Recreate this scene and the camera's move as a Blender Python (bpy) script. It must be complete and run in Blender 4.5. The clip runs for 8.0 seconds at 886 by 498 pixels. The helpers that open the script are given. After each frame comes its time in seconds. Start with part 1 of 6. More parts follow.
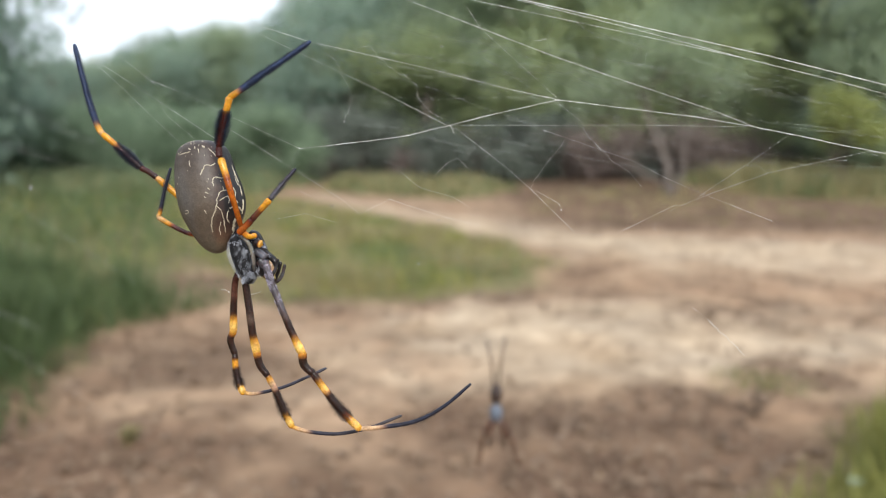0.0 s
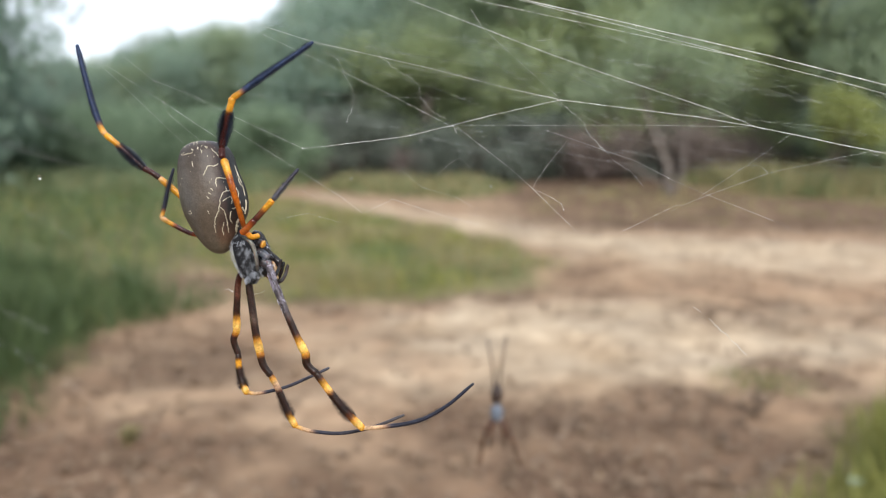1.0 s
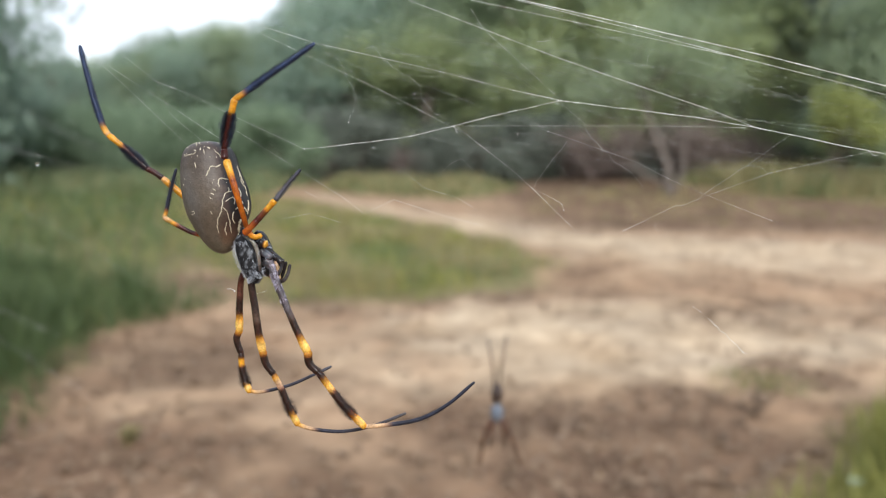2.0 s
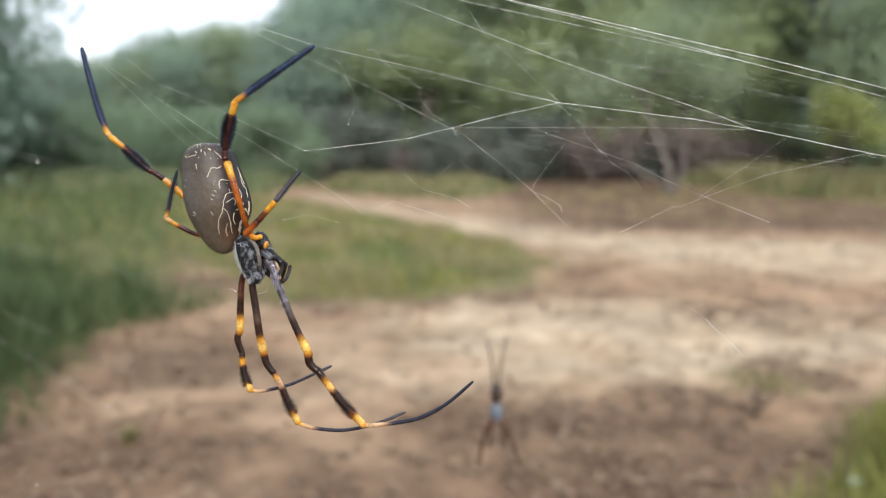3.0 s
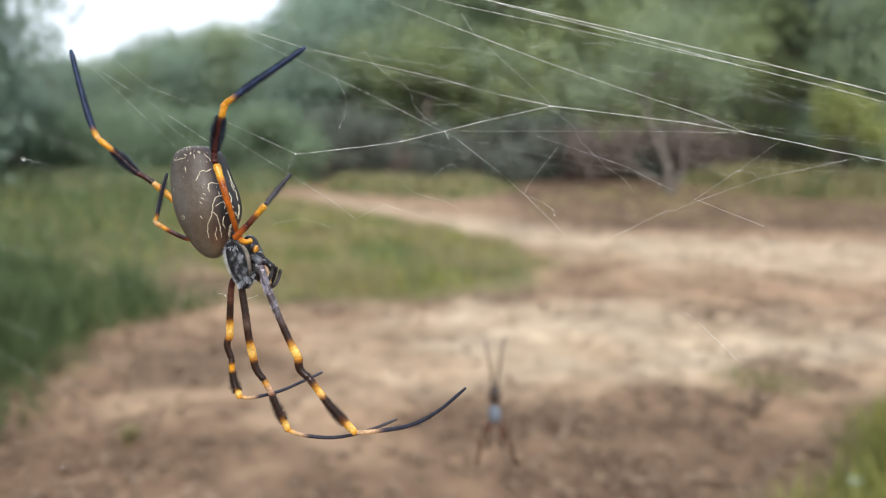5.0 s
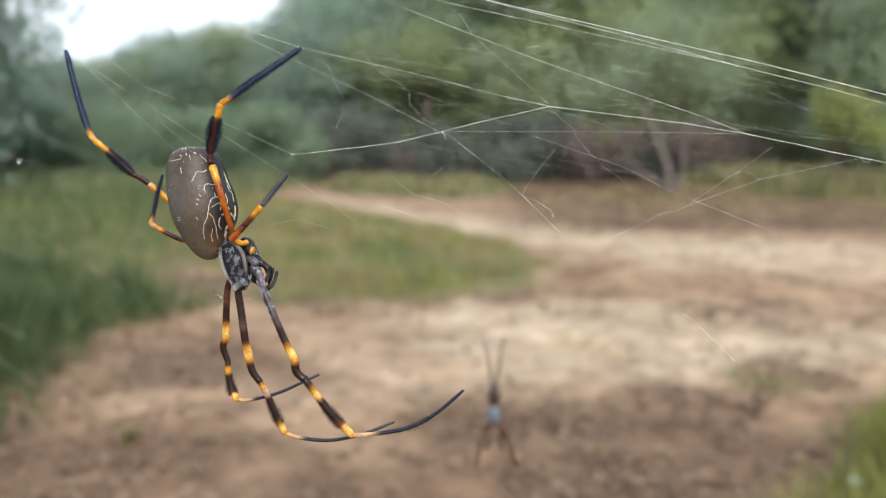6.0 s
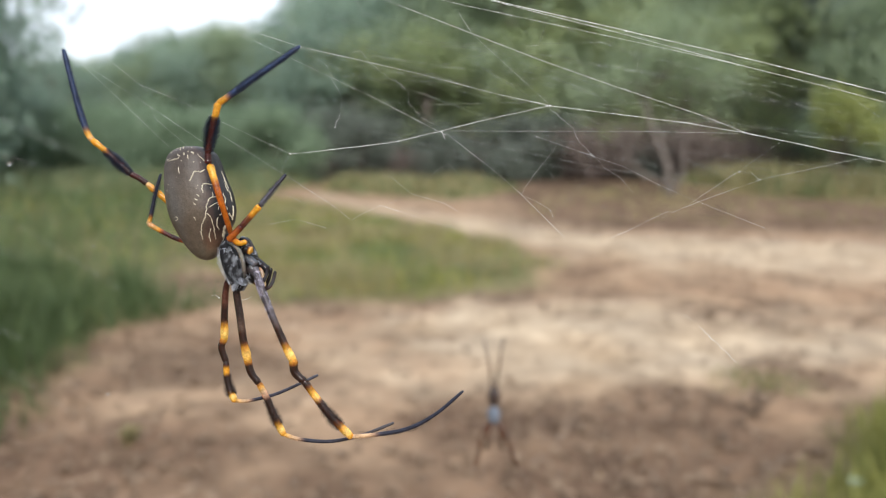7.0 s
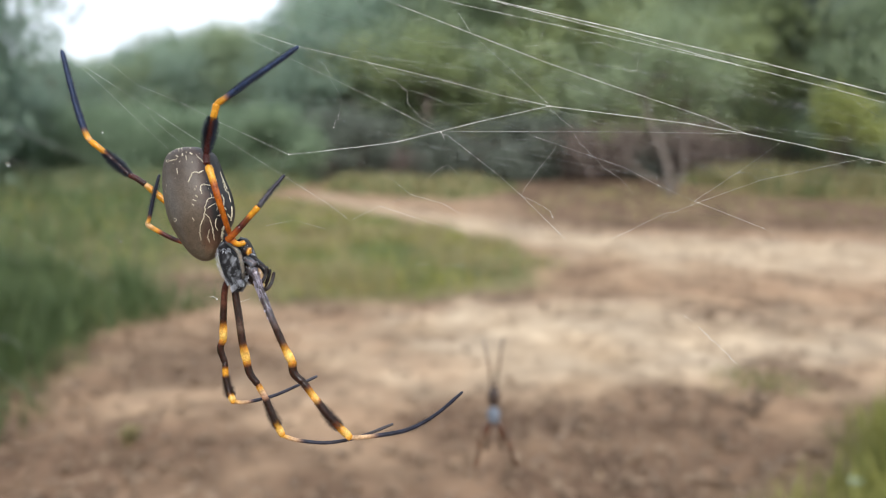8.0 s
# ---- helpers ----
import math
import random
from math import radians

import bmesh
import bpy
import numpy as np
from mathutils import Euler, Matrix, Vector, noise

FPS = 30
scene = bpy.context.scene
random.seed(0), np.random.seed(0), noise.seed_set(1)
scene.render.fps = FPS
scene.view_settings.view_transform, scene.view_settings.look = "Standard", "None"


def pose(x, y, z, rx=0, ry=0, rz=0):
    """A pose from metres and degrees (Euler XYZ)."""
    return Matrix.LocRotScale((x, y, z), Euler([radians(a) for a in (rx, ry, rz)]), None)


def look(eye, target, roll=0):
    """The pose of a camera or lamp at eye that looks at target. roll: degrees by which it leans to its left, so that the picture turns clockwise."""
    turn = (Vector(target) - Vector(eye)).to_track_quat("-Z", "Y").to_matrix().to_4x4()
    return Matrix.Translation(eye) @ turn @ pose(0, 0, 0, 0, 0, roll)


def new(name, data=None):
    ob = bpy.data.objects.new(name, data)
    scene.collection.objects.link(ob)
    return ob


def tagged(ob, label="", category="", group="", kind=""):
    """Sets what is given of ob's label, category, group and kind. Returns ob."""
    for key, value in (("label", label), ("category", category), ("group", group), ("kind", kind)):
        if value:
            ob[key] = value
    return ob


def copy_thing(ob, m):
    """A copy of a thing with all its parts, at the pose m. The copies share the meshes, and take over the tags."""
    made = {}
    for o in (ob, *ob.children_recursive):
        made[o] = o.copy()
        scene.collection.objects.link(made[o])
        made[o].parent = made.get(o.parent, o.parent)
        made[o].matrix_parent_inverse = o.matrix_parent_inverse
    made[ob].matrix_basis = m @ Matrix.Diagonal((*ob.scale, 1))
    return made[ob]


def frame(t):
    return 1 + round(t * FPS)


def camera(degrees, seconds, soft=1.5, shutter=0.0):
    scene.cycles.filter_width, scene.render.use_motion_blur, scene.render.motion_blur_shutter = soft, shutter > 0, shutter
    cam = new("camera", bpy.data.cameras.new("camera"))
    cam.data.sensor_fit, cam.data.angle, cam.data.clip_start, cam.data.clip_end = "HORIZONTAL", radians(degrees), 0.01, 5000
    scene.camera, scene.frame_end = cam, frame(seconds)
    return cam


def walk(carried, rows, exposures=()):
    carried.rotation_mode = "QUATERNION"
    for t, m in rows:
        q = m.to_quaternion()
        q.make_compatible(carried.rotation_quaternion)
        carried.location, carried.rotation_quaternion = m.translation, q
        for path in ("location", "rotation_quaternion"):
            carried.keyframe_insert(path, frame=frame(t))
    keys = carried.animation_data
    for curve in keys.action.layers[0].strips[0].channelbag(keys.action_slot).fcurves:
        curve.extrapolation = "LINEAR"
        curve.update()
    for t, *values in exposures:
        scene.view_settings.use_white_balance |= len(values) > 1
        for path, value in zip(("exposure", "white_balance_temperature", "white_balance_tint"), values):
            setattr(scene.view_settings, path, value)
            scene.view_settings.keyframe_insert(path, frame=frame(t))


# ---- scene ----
H, TILT, REACH = 1.35, 7.81, 0.145          # eye height, tilt of the view, distance of the web
BASE = pose(0, 0, H, -TILT, 0, 0)
cam = camera(62, 8.0, 1.15)
cam.data.dof.use_dof = True                  # a close subject before a far ground: shallow depth of field
cam.data.dof.focus_distance = REACH
cam.data.dof.aperture_fstop = 12.0
EYE = look((0, 0, H), (0, math.cos(radians(TILT)), H - math.sin(radians(TILT))))
walk(cam, [(0.0, EYE), (8.0, EYE)])

# ---- light ----
world = bpy.data.worlds.new("sky")
scene.world = world
world.use_nodes = True
sky = world.node_tree.nodes.new("ShaderNodeTexSky")
sky.sky_type = "NISHITA"
sky.sun_disc = False
sky.sun_elevation, sky.sun_rotation = radians(39), radians(166)
sky.air_density, sky.dust_density, sky.ozone_density = 1.0, 3.0, 1.0
back = world.node_tree.nodes["Background"]
back.inputs["Strength"].default_value = 0.12
cloud = world.node_tree.nodes.new("ShaderNodeMix")     # a thin bright layer of cloud over the whole sky
cloud.data_type = "RGBA"
cloud.inputs[0].default_value = 0.8
cloud.inputs[7].default_value = (9.2, 9.9, 10.9, 1)
world.node_tree.links.new(sky.outputs["Color"], cloud.inputs[6])
world.node_tree.links.new(cloud.outputs[2], back.inputs["Color"])
sun = new("sun", bpy.data.lights.new("sun", "SUN"))
sun.data.energy, sun.data.angle, sun.data.color = 2.6, radians(16), (1.0, 0.96, 0.91)
sun.matrix_world = look((3, -12, 10), (0, 0, 0))
scene.view_settings.exposure = 0.49


# ---- materials ----
def material(name, rough=0.6, spec=0.5):
    m = bpy.data.materials.new(name)
    m.use_nodes = True
    b = m.node_tree.nodes["Principled BSDF"]
    b.inputs["Roughness"].default_value = rough
    b.inputs["Specular IOR Level"].default_value = spec
    return m, m.node_tree.nodes, m.node_tree.links, b


def noise_node(n, l, scale, detail=4, coord="Object", rough=0.6):
    c = n.new("ShaderNodeTexCoord")
    t = n.new("ShaderNodeTexNoise")
    t.inputs["Scale"].default_value, t.inputs["Detail"].default_value = scale, detail
    t.inputs["Roughness"].default_value = rough
    l.new(c.outputs[coord], t.inputs["Vector"])
    return t


def ramp_node(n, l, source, stops):
    r = n.new("ShaderNodeValToRGB")
    e = r.color_ramp.elements
    while len(e) < len(stops):
        e.new(0.5)
    for k, (p, c) in zip(e, stops):
        k.position, k.color = p, (*c, 1)
    l.new(source, r.inputs["Fac"])
    return r


def mix_node(n, l, fac, a, b, mode="MIX"):
    m = n.new("ShaderNodeMix")
    m.data_type, m.blend_type = "RGBA", mode
    for socket, value in ((m.inputs[0], fac), (m.inputs[6], a), (m.inputs[7], b)):
        if isinstance(value, (int, float)):
            socket.default_value = value
        elif isinstance(value, tuple):
            socket.default_value = (*value, 1)
        else:
            l.new(value, socket)
    return m.outputs[2]


def bump_node(n, l, b, height, strength, distance):
    k = n.new("ShaderNodeBump")
    k.inputs["Strength"].default_value, k.inputs["Distance"].default_value = strength, distance
    l.new(height, k.inputs["Height"])
    l.new(k.outputs["Normal"], b.inputs["Normal"])


def mottled(name, stops, scale, rough=0.6, spec=0.5, bump=0.3, depth=0.01, coord="Object"):
    m, n, l, b = material(name, rough, spec)
    t = noise_node(n, l, scale, 6, coord)
    r = ramp_node(n, l, t.outputs["Fac"], stops)
    fine = noise_node(n, l, scale * 7, 3, coord)
    both = mix_node(n, l, 0.35, r.outputs["Color"], fine.outputs["Fac"], "OVERLAY")
    l.new(both, b.inputs["Base Color"])
    bump_node(n, l, b, fine.outputs["Fac"], bump, depth)
    return m


def leafy(name, dark, light, through_light=0.25):
    """Leaves: two greens spread leaf by leaf, with some light coming through."""
    m, n, l, b = material(name, 0.55, 0.35)
    g = n.new("ShaderNodeNewGeometry")
    o = n.new("ShaderNodeObjectInfo")
    add = n.new("ShaderNodeMath")
    add.operation = "MULTIPLY_ADD"
    l.new(g.outputs["Random Per Island"], add.inputs[0])
    add.inputs[1].default_value = 0.7
    scaled = n.new("ShaderNodeMath")
    scaled.operation = "MULTIPLY"
    scaled.inputs[1].default_value = 0.3
    l.new(o.outputs["Random"], scaled.inputs[0])
    l.new(scaled.outputs[0], add.inputs[2])
    r = ramp_node(n, l, add.outputs[0], [(0.0, dark), (1.0, light)])
    l.new(r.outputs["Color"], b.inputs["Base Color"])
    t = n.new("ShaderNodeBsdfTranslucent")
    l.new(r.outputs["Color"], t.inputs["Color"])
    mixed = n.new("ShaderNodeMixShader")
    mixed.inputs[0].default_value = through_light
    l.new(b.outputs[0], mixed.inputs[1])
    l.new(t.outputs[0], mixed.inputs[2])
    l.new(mixed.outputs[0], n["Material Output"].inputs["Surface"])
    return m


def ground_material():
    m, n, l, b = material("ground", 0.95, 0.15)
    sand, green, litter = (n.new("ShaderNodeAttribute") for _ in range(3))
    sand.attribute_name, green.attribute_name, litter.attribute_name = "sand", "green", "litter"
    t = noise_node(n, l, 1.6, 8)
    fine = noise_node(n, l, 14, 6)
    soil = ramp_node(n, l, t.outputs["Fac"], [(0.3, (0.160, 0.096, 0.062)), (0.5, (0.222, 0.143, 0.092)), (0.72, (0.290, 0.200, 0.130))])
    pale = ramp_node(n, l, t.outputs["Fac"], [(0.3, (0.29, 0.215, 0.145)), (0.7, (0.41, 0.34, 0.26))])
    dark = ramp_node(n, l, fine.outputs["Fac"], [(0.3, (0.076, 0.047, 0.032)), (0.7, (0.135, 0.089, 0.061))])
    turf = ramp_node(n, l, fine.outputs["Fac"], [(0.3, (0.08, 0.08, 0.036)), (0.7, (0.16, 0.144, 0.072))])
    c = mix_node(n, l, sand.outputs["Fac"], soil.outputs["Color"], pale.outputs["Color"])
    c = mix_node(n, l, litter.outputs["Fac"], c, dark.outputs["Color"])
    c = mix_node(n, l, green.outputs["Fac"], c, turf.outputs["Color"])
    patch = noise_node(n, l, 1.1, 6)
    wide = ramp_node(n, l, patch.outputs["Fac"], [(0.36, (0.33, 0.32, 0.31)), (0.64, (0.68, 0.665, 0.63))])
    clod = noise_node(n, l, 5.0, 5)
    lumps = ramp_node(n, l, clod.outputs["Fac"], [(0.38, (0.34, 0.325, 0.31)), (0.62, (0.66, 0.65, 0.63))])
    c = mix_node(n, l, 0.3, c, fine.outputs["Fac"], "OVERLAY")
    c = mix_node(n, l, 0.55, c, lumps.outputs["Color"], "OVERLAY")
    c = mix_node(n, l, 0.7, c, wide.outputs["Color"], "OVERLAY")
    l.new(c, b.inputs["Base Color"])
    bump_node(n, l, b, fine.outputs["Fac"], 0.6, 0.02)
    return m


def tinted(name, rough, spec, scale, low=0.75, high=1.2, grain_low=0.72, grain_high=1.22):
    """A surface whose colours are laid along its mesh, with a fine mottle over them."""
    m, n, l, b = material(name, rough, spec)
    a = n.new("ShaderNodeVertexColor")
    a.layer_name = "tint"
    t = noise_node(n, l, scale, 5)
    r = ramp_node(n, l, t.outputs["Fac"], [(0.3, (low,) * 3), (0.7, (high,) * 3)])
    grain = noise_node(n, l, scale * 4.5, 3)
    worn = ramp_node(n, l, grain.outputs["Fac"], [(0.35, (grain_low,) * 3), (0.65, (grain_high,) * 3)])
    tone = mix_node(n, l, 1.0, a.outputs["Color"], r.outputs["Color"], "MULTIPLY")
    l.new(mix_node(n, l, 1.0, tone, worn.outputs["Color"], "MULTIPLY"), b.inputs["Base Color"])
    bump_node(n, l, b, t.outputs["Fac"], 0.5, 0.0003)
    return m


def silk_material(name, colour, clear, clearer):
    m, n, l, b = material(name, 0.3, 0.6)
    b.inputs["Base Color"].default_value = (*colour, 1)
    t = n.new("ShaderNodeBsdfTranslucent")
    t.inputs["Color"].default_value = (*colour, 1)
    h = n.new("ShaderNodeMixShader")
    h.inputs[0].default_value = 0.45
    l.new(b.outputs[0], h.inputs[1])
    l.new(t.outputs[0], h.inputs[2])
    c = n.new("ShaderNodeBsdfTransparent")
    k = n.new("ShaderNodeMixShader")
    thin = noise_node(n, l, 260, 3)                   # the thread catches the light in stretches
    v = ramp_node(n, l, thin.outputs["Fac"], [(0.36, (clear,) * 3), (0.64, (clearer,) * 3)])
    l.new(v.outputs["Color"], k.inputs[0])
    l.new(h.outputs[0], k.inputs[1])
    l.new(c.outputs[0], k.inputs[2])
    l.new(k.outputs[0], n["Material Output"].inputs["Surface"])
    return m


GROUND = ground_material()
BARK = mottled("pale_bark", [(0.3, (0.15, 0.125, 0.105)), (0.7, (0.31, 0.265, 0.225))], 6, 0.9, 0.2, 0.6, 0.02)
BARK_GREY = mottled("grey_bark", [(0.3, (0.10, 0.085, 0.075)), (0.7, (0.19, 0.165, 0.145))], 6, 0.9, 0.2, 0.6, 0.02)
BARK_DARK = mottled("dark_bark", [(0.3, (0.06, 0.048, 0.04)), (0.7, (0.15, 0.12, 0.10))], 6, 0.9, 0.2, 0.6, 0.02)
# haze before the trees is put into these two leaf colours: paler, bluer
LEAF = leafy("leaf_green", (0.19, 0.25, 0.165), (0.345, 0.415, 0.25), 0.52)
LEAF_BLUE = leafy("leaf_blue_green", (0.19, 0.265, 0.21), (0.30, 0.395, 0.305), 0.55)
LEAF_GREY = leafy("leaf_grey_green", (0.15, 0.22, 0.14), (0.27, 0.355, 0.23), 0.5)
LEAF_SCRUB = leafy("leaf_scrub", (0.075, 0.092, 0.075), (0.16, 0.185, 0.15), 0.3)
LEAF_LIGHT = leafy("leaf_yellow_green", (0.215, 0.27, 0.13), (0.36, 0.415, 0.20), 0.45)
LEAF_YELLOW = leafy("leaf_yellow", (0.20, 0.235, 0.075), (0.355, 0.385, 0.13), 0.45)
LEAF_DRY = leafy("leaf_dry", (0.115, 0.09, 0.08), (0.235, 0.185, 0.16), 0.25)
# shade on the high crown, put into the leaf colour
LEAF_SHADE = leafy("leaf_in_shade", (0.095, 0.12, 0.118), (0.19, 0.23, 0.22), 0.4)
GRASS = leafy("grass_green", (0.07, 0.105, 0.038), (0.185, 0.23, 0.10), 0.35)
GRASS_FAR = leafy("grass_far", (0.10, 0.135, 0.065), (0.22, 0.27, 0.14), 0.4)
GRASS_DRY = leafy("grass_dry", (0.20, 0.18, 0.08), (0.38, 0.32, 0.17), 0.35)
GRASS_TUFT = leafy("grass_tuft", (0.17, 0.18, 0.045), (0.39, 0.38, 0.12), 0.4)
GRASS_DARK = leafy("grass_dark", (0.045, 0.075, 0.028), (0.11, 0.155, 0.06), 0.3)
GRASS_FRESH = leafy("grass_fresh", (0.14, 0.15, 0.035), (0.35, 0.35, 0.10), 0.4)
LITTER = leafy("litter", (0.11, 0.074, 0.05), (0.27, 0.19, 0.125), 0.05)
PETAL = leafy("petal", (0.24, 0.34, 0.29), (0.36, 0.47, 0.41), 0.3)
SILK = silk_material("silk", (0.93, 0.95, 0.93), 0.1, 0.66)
SILK_FAINT = silk_material("silk_faint", (0.88, 0.91, 0.92), 0.72, 0.93)
CUTICLE_DULL = tinted("leg_cuticle_dull", 0.45, 0.2, 700, 0.62, 1.25)
CUTICLE = tinted("leg_cuticle", 0.2, 0.27, 700, 0.6, 1.25)
glow = CUTICLE.node_tree.nodes["Principled BSDF"].inputs      # thin horny skin lets a little light in
glow["Subsurface Weight"].default_value, glow["Subsurface Scale"].default_value = 0.2, 0.0005
VELVET = tinted("abdomen_skin", 0.48, 0.36, 800, 0.8, 1.18, 0.78, 1.18)
FUR = tinted("silver_fur", 0.75, 0.25, 900, 0.45, 1.45)
WATER, wn, wl, wb = material("water", 0.02, 0.5)
wb.inputs["Transmission Weight"].default_value, wb.inputs["IOR"].default_value = 1.0, 1.33
HAIR = mottled("hair", [(0.3, (0.014, 0.009, 0.008)), (0.7, (0.05, 0.032, 0.026))], 900, 0.5, 0.2, 0.0)
HAIR_BLUE = mottled("hair_blue", [(0.3, (0.010, 0.014, 0.024)), (0.7, (0.030, 0.040, 0.066))], 900, 0.5, 0.4, 0.0)
HAIR_LILAC = mottled("hair_lilac", [(0.3, (0.20, 0.18, 0.25)), (0.7, (0.58, 0.54, 0.66))], 900, 0.45, 0.4, 0.0)
HAIR_SILVER = mottled("hair_silver", [(0.3, (0.20, 0.215, 0.25)), (0.7, (0.52, 0.55, 0.62))], 900, 0.45, 0.4, 0.0)
CREAM = mottled("cream_pigment", [(0.3, (0.36, 0.32, 0.23)), (0.7, (0.62, 0.57, 0.45))], 900, 0.5, 0.4, 0.1, 0.0001)


# ---- mesh helpers ----
def mesh_of(name, verts, faces, materials, smooth=True, tint=None):
    me = bpy.data.meshes.new(name)
    me.from_pydata([tuple(v) for v in verts], [], [tuple(f) for f in faces])
    for m in materials:
        me.materials.append(m)
    if smooth:
        me.polygons.foreach_set("use_smooth", [True] * len(me.polygons))
    if tint is not None:
        a = me.color_attributes.new("tint", "FLOAT_COLOR", "POINT")
        flat = np.ones((len(verts), 4))
        flat[:, :3] = np.asarray(tint)
        a.data.foreach_set("color", flat.ravel())
    me.update()
    return me


def part_of(name, me, parent, label=""):
    ob = new(name, me)
    ob.parent = parent
    return tagged(ob, label) if label else ob


def spline(points, steps):
    """A smooth line through the points, with that many steps between two of them."""
    p = np.asarray(points, float)
    if len(p) < 3:
        return np.array([p[0] + (p[-1] - p[0]) * i / steps for i in range(steps + 1)])
    q = np.vstack([2 * p[0] - p[1], p, 2 * p[-1] - p[-2]])
    out = []
    for i in range(1, len(q) - 2):
        for s in range(steps):
            u = s / steps
            out.append(0.5 * (2 * q[i] + (q[i + 1] - q[i - 1]) * u + (2 * q[i - 1] - 5 * q[i] + 4 * q[i + 1] - q[i + 2]) * u * u
                              + (3 * q[i] - q[i - 1] - 3 * q[i + 1] + q[i + 2]) * u ** 3))
    out.append(q[-2])
    return np.array(out)


def tube(line, radii, sides=10, caps=True):
    """Rings along a line: verts, faces, and the share of the length at each vertex."""
    line = np.asarray(line, float)
    n = len(line)
    tangent = np.gradient(line, axis=0)
    tangent /= np.linalg.norm(tangent, axis=1)[:, None] + 1e-12
    up = np.array([0.0, 1.0, 0.0]) if abs(tangent[0][1]) < 0.9 else np.array([1.0, 0.0, 0.0])
    verts, share = [], []
    length = np.concatenate([[0], np.cumsum(np.linalg.norm(np.diff(line, axis=0), axis=1))])
    length /= length[-1] + 1e-12
    for i in range(n):
        side = np.cross(tangent[i], up)
        side /= np.linalg.norm(side) + 1e-12
        up = np.cross(side, tangent[i])
        for k in range(sides):
            a = 2 * math.pi * k / sides
            verts.append(line[i] + radii[i] * (math.cos(a) * side + math.sin(a) * up))
            share.append(length[i])
    faces = [(i * sides + k, i * sides + (k + 1) % sides, (i + 1) * sides + (k + 1) % sides, (i + 1) * sides + k)
             for i in range(n - 1) for k in range(sides)]
    if caps:
        for i, r in ((0, -0.6), (n - 1, 0.6)):
            verts.append(line[i] + tangent[i] * r * radii[i])
            share.append(length[i])
            c = len(verts) - 1
            for k in range(sides):
                a, b = i * sides + k, i * sides + (k + 1) % sides
                faces.append((c, b, a) if i == 0 else (c, a, b))
    return np.array(verts), faces, np.array(share)


def joined(pieces):
    """Several (verts, faces) as one."""
    verts, faces, base = [], [], 0
    for v, f in pieces:
        verts.extend(v)
        faces.extend(tuple(i + base for i in q) for q in f)
        base += len(v)
    return verts, faces


# ---- ground ----
def inside(poly, x, y):
    """Signed distance in metres to a closed outline, positive inside."""
    hit, best = False, 1e9
    for (ax, ay), (bx, by) in zip(poly, poly[1:] + poly[:1]):
        if (ay > y) != (by > y) and x < (bx - ax) * (y - ay) / (by - ay) + ax:
            hit = not hit
        dx, dy = bx - ax, by - ay
        u = max(0, min(1, ((x - ax) * dx + (y - ay) * dy) / (dx * dx + dy * dy)))
        best = min(best, math.hypot(x - ax - u * dx, y - ay - u * dy))
    return best if hit else -best


def along(line, x, y):
    best = 1e9
    for (ax, ay), (bx, by) in zip(line, line[1:]):
        dx, dy = bx - ax, by - ay
        u = max(0, min(1, ((x - ax) * dx + (y - ay) * dy) / (dx * dx + dy * dy)))
        best = min(best, math.hypot(x - ax - u * dx, y - ay - u * dy))
    return best


def step01(v):
    v = max(0.0, min(1.0, v))
    return v * v * (3 - 2 * v)


BANK = [(-20, 31), (-9, 27), (-6.5, 20), (-3.0, 10), (-2.55, 7.5), (-2.4, 5.8), (-2.25, 4.2), (-2.2, 2.4), (-2.8, 0.6), (-2.3, -1.8), (-3.3, -4.0), (-2.7, -6.5), (-5.0, -8.2), (-12, -9), (-24, 8)]
TONGUE = [(-9, 24), (-4, 19), (-0.2, 12.8), (1.1, 10.3), (1.4, 8.4), (0.75, 6.8), (-0.5, 6.4), (-1.4, 6.3), (-2.4, 7.6), (-4, 10)]
FAR_BANK = [(-19, 27), (-9, 29.5), (-4.5, 29), (-5, 22), (-9, 17), (-14, 17)]
VERGE = [(-4.5, 29), (-4, 23), (0.5, 19), (2.6, 24), (2.0, 29)]
FAR_TUFTS = [(9.3, 30), (9.0, 20), (14, 19), (22, 25), (22, 31)]
SCRUFF = [(1.5, 14), (5, 12.5), (14, 12), (20, 17), (16, 24), (4, 26), (2, 20)]
TUSSOCK = [(1.5, 3.85), (1.55, 4.2), (1.85, 4.4), (2.15, 4.2), (2.15, 3.9), (1.85, 3.7)]
EDGE = [(-4.2, 1.5), (-1.85, 2.2), (-1.95, 3.6), (-2.25, 4.6), (-2.2, 5.5), (-2.0, 6.1), (-2.5, 7.0), (-5.0, 7.6)]
NEAR_TUFT = [(0.8, 2.0), (1.02, 2.5), (1.24, 2.9), (1.6, 3.25), (2.0, 3.55), (2.5, 3.75), (3.1, 3.6), (3.3, 3.0), (2.9, 2.4), (2.3, 2.0), (1.5, 1.75)]
TRACK = [(-3.6, 21.0), (-1.5, 16.7), (0.4, 13.6), (1.6, 10.9), (4.0, 9.3), (8, 8.9), (20, 8.0)]
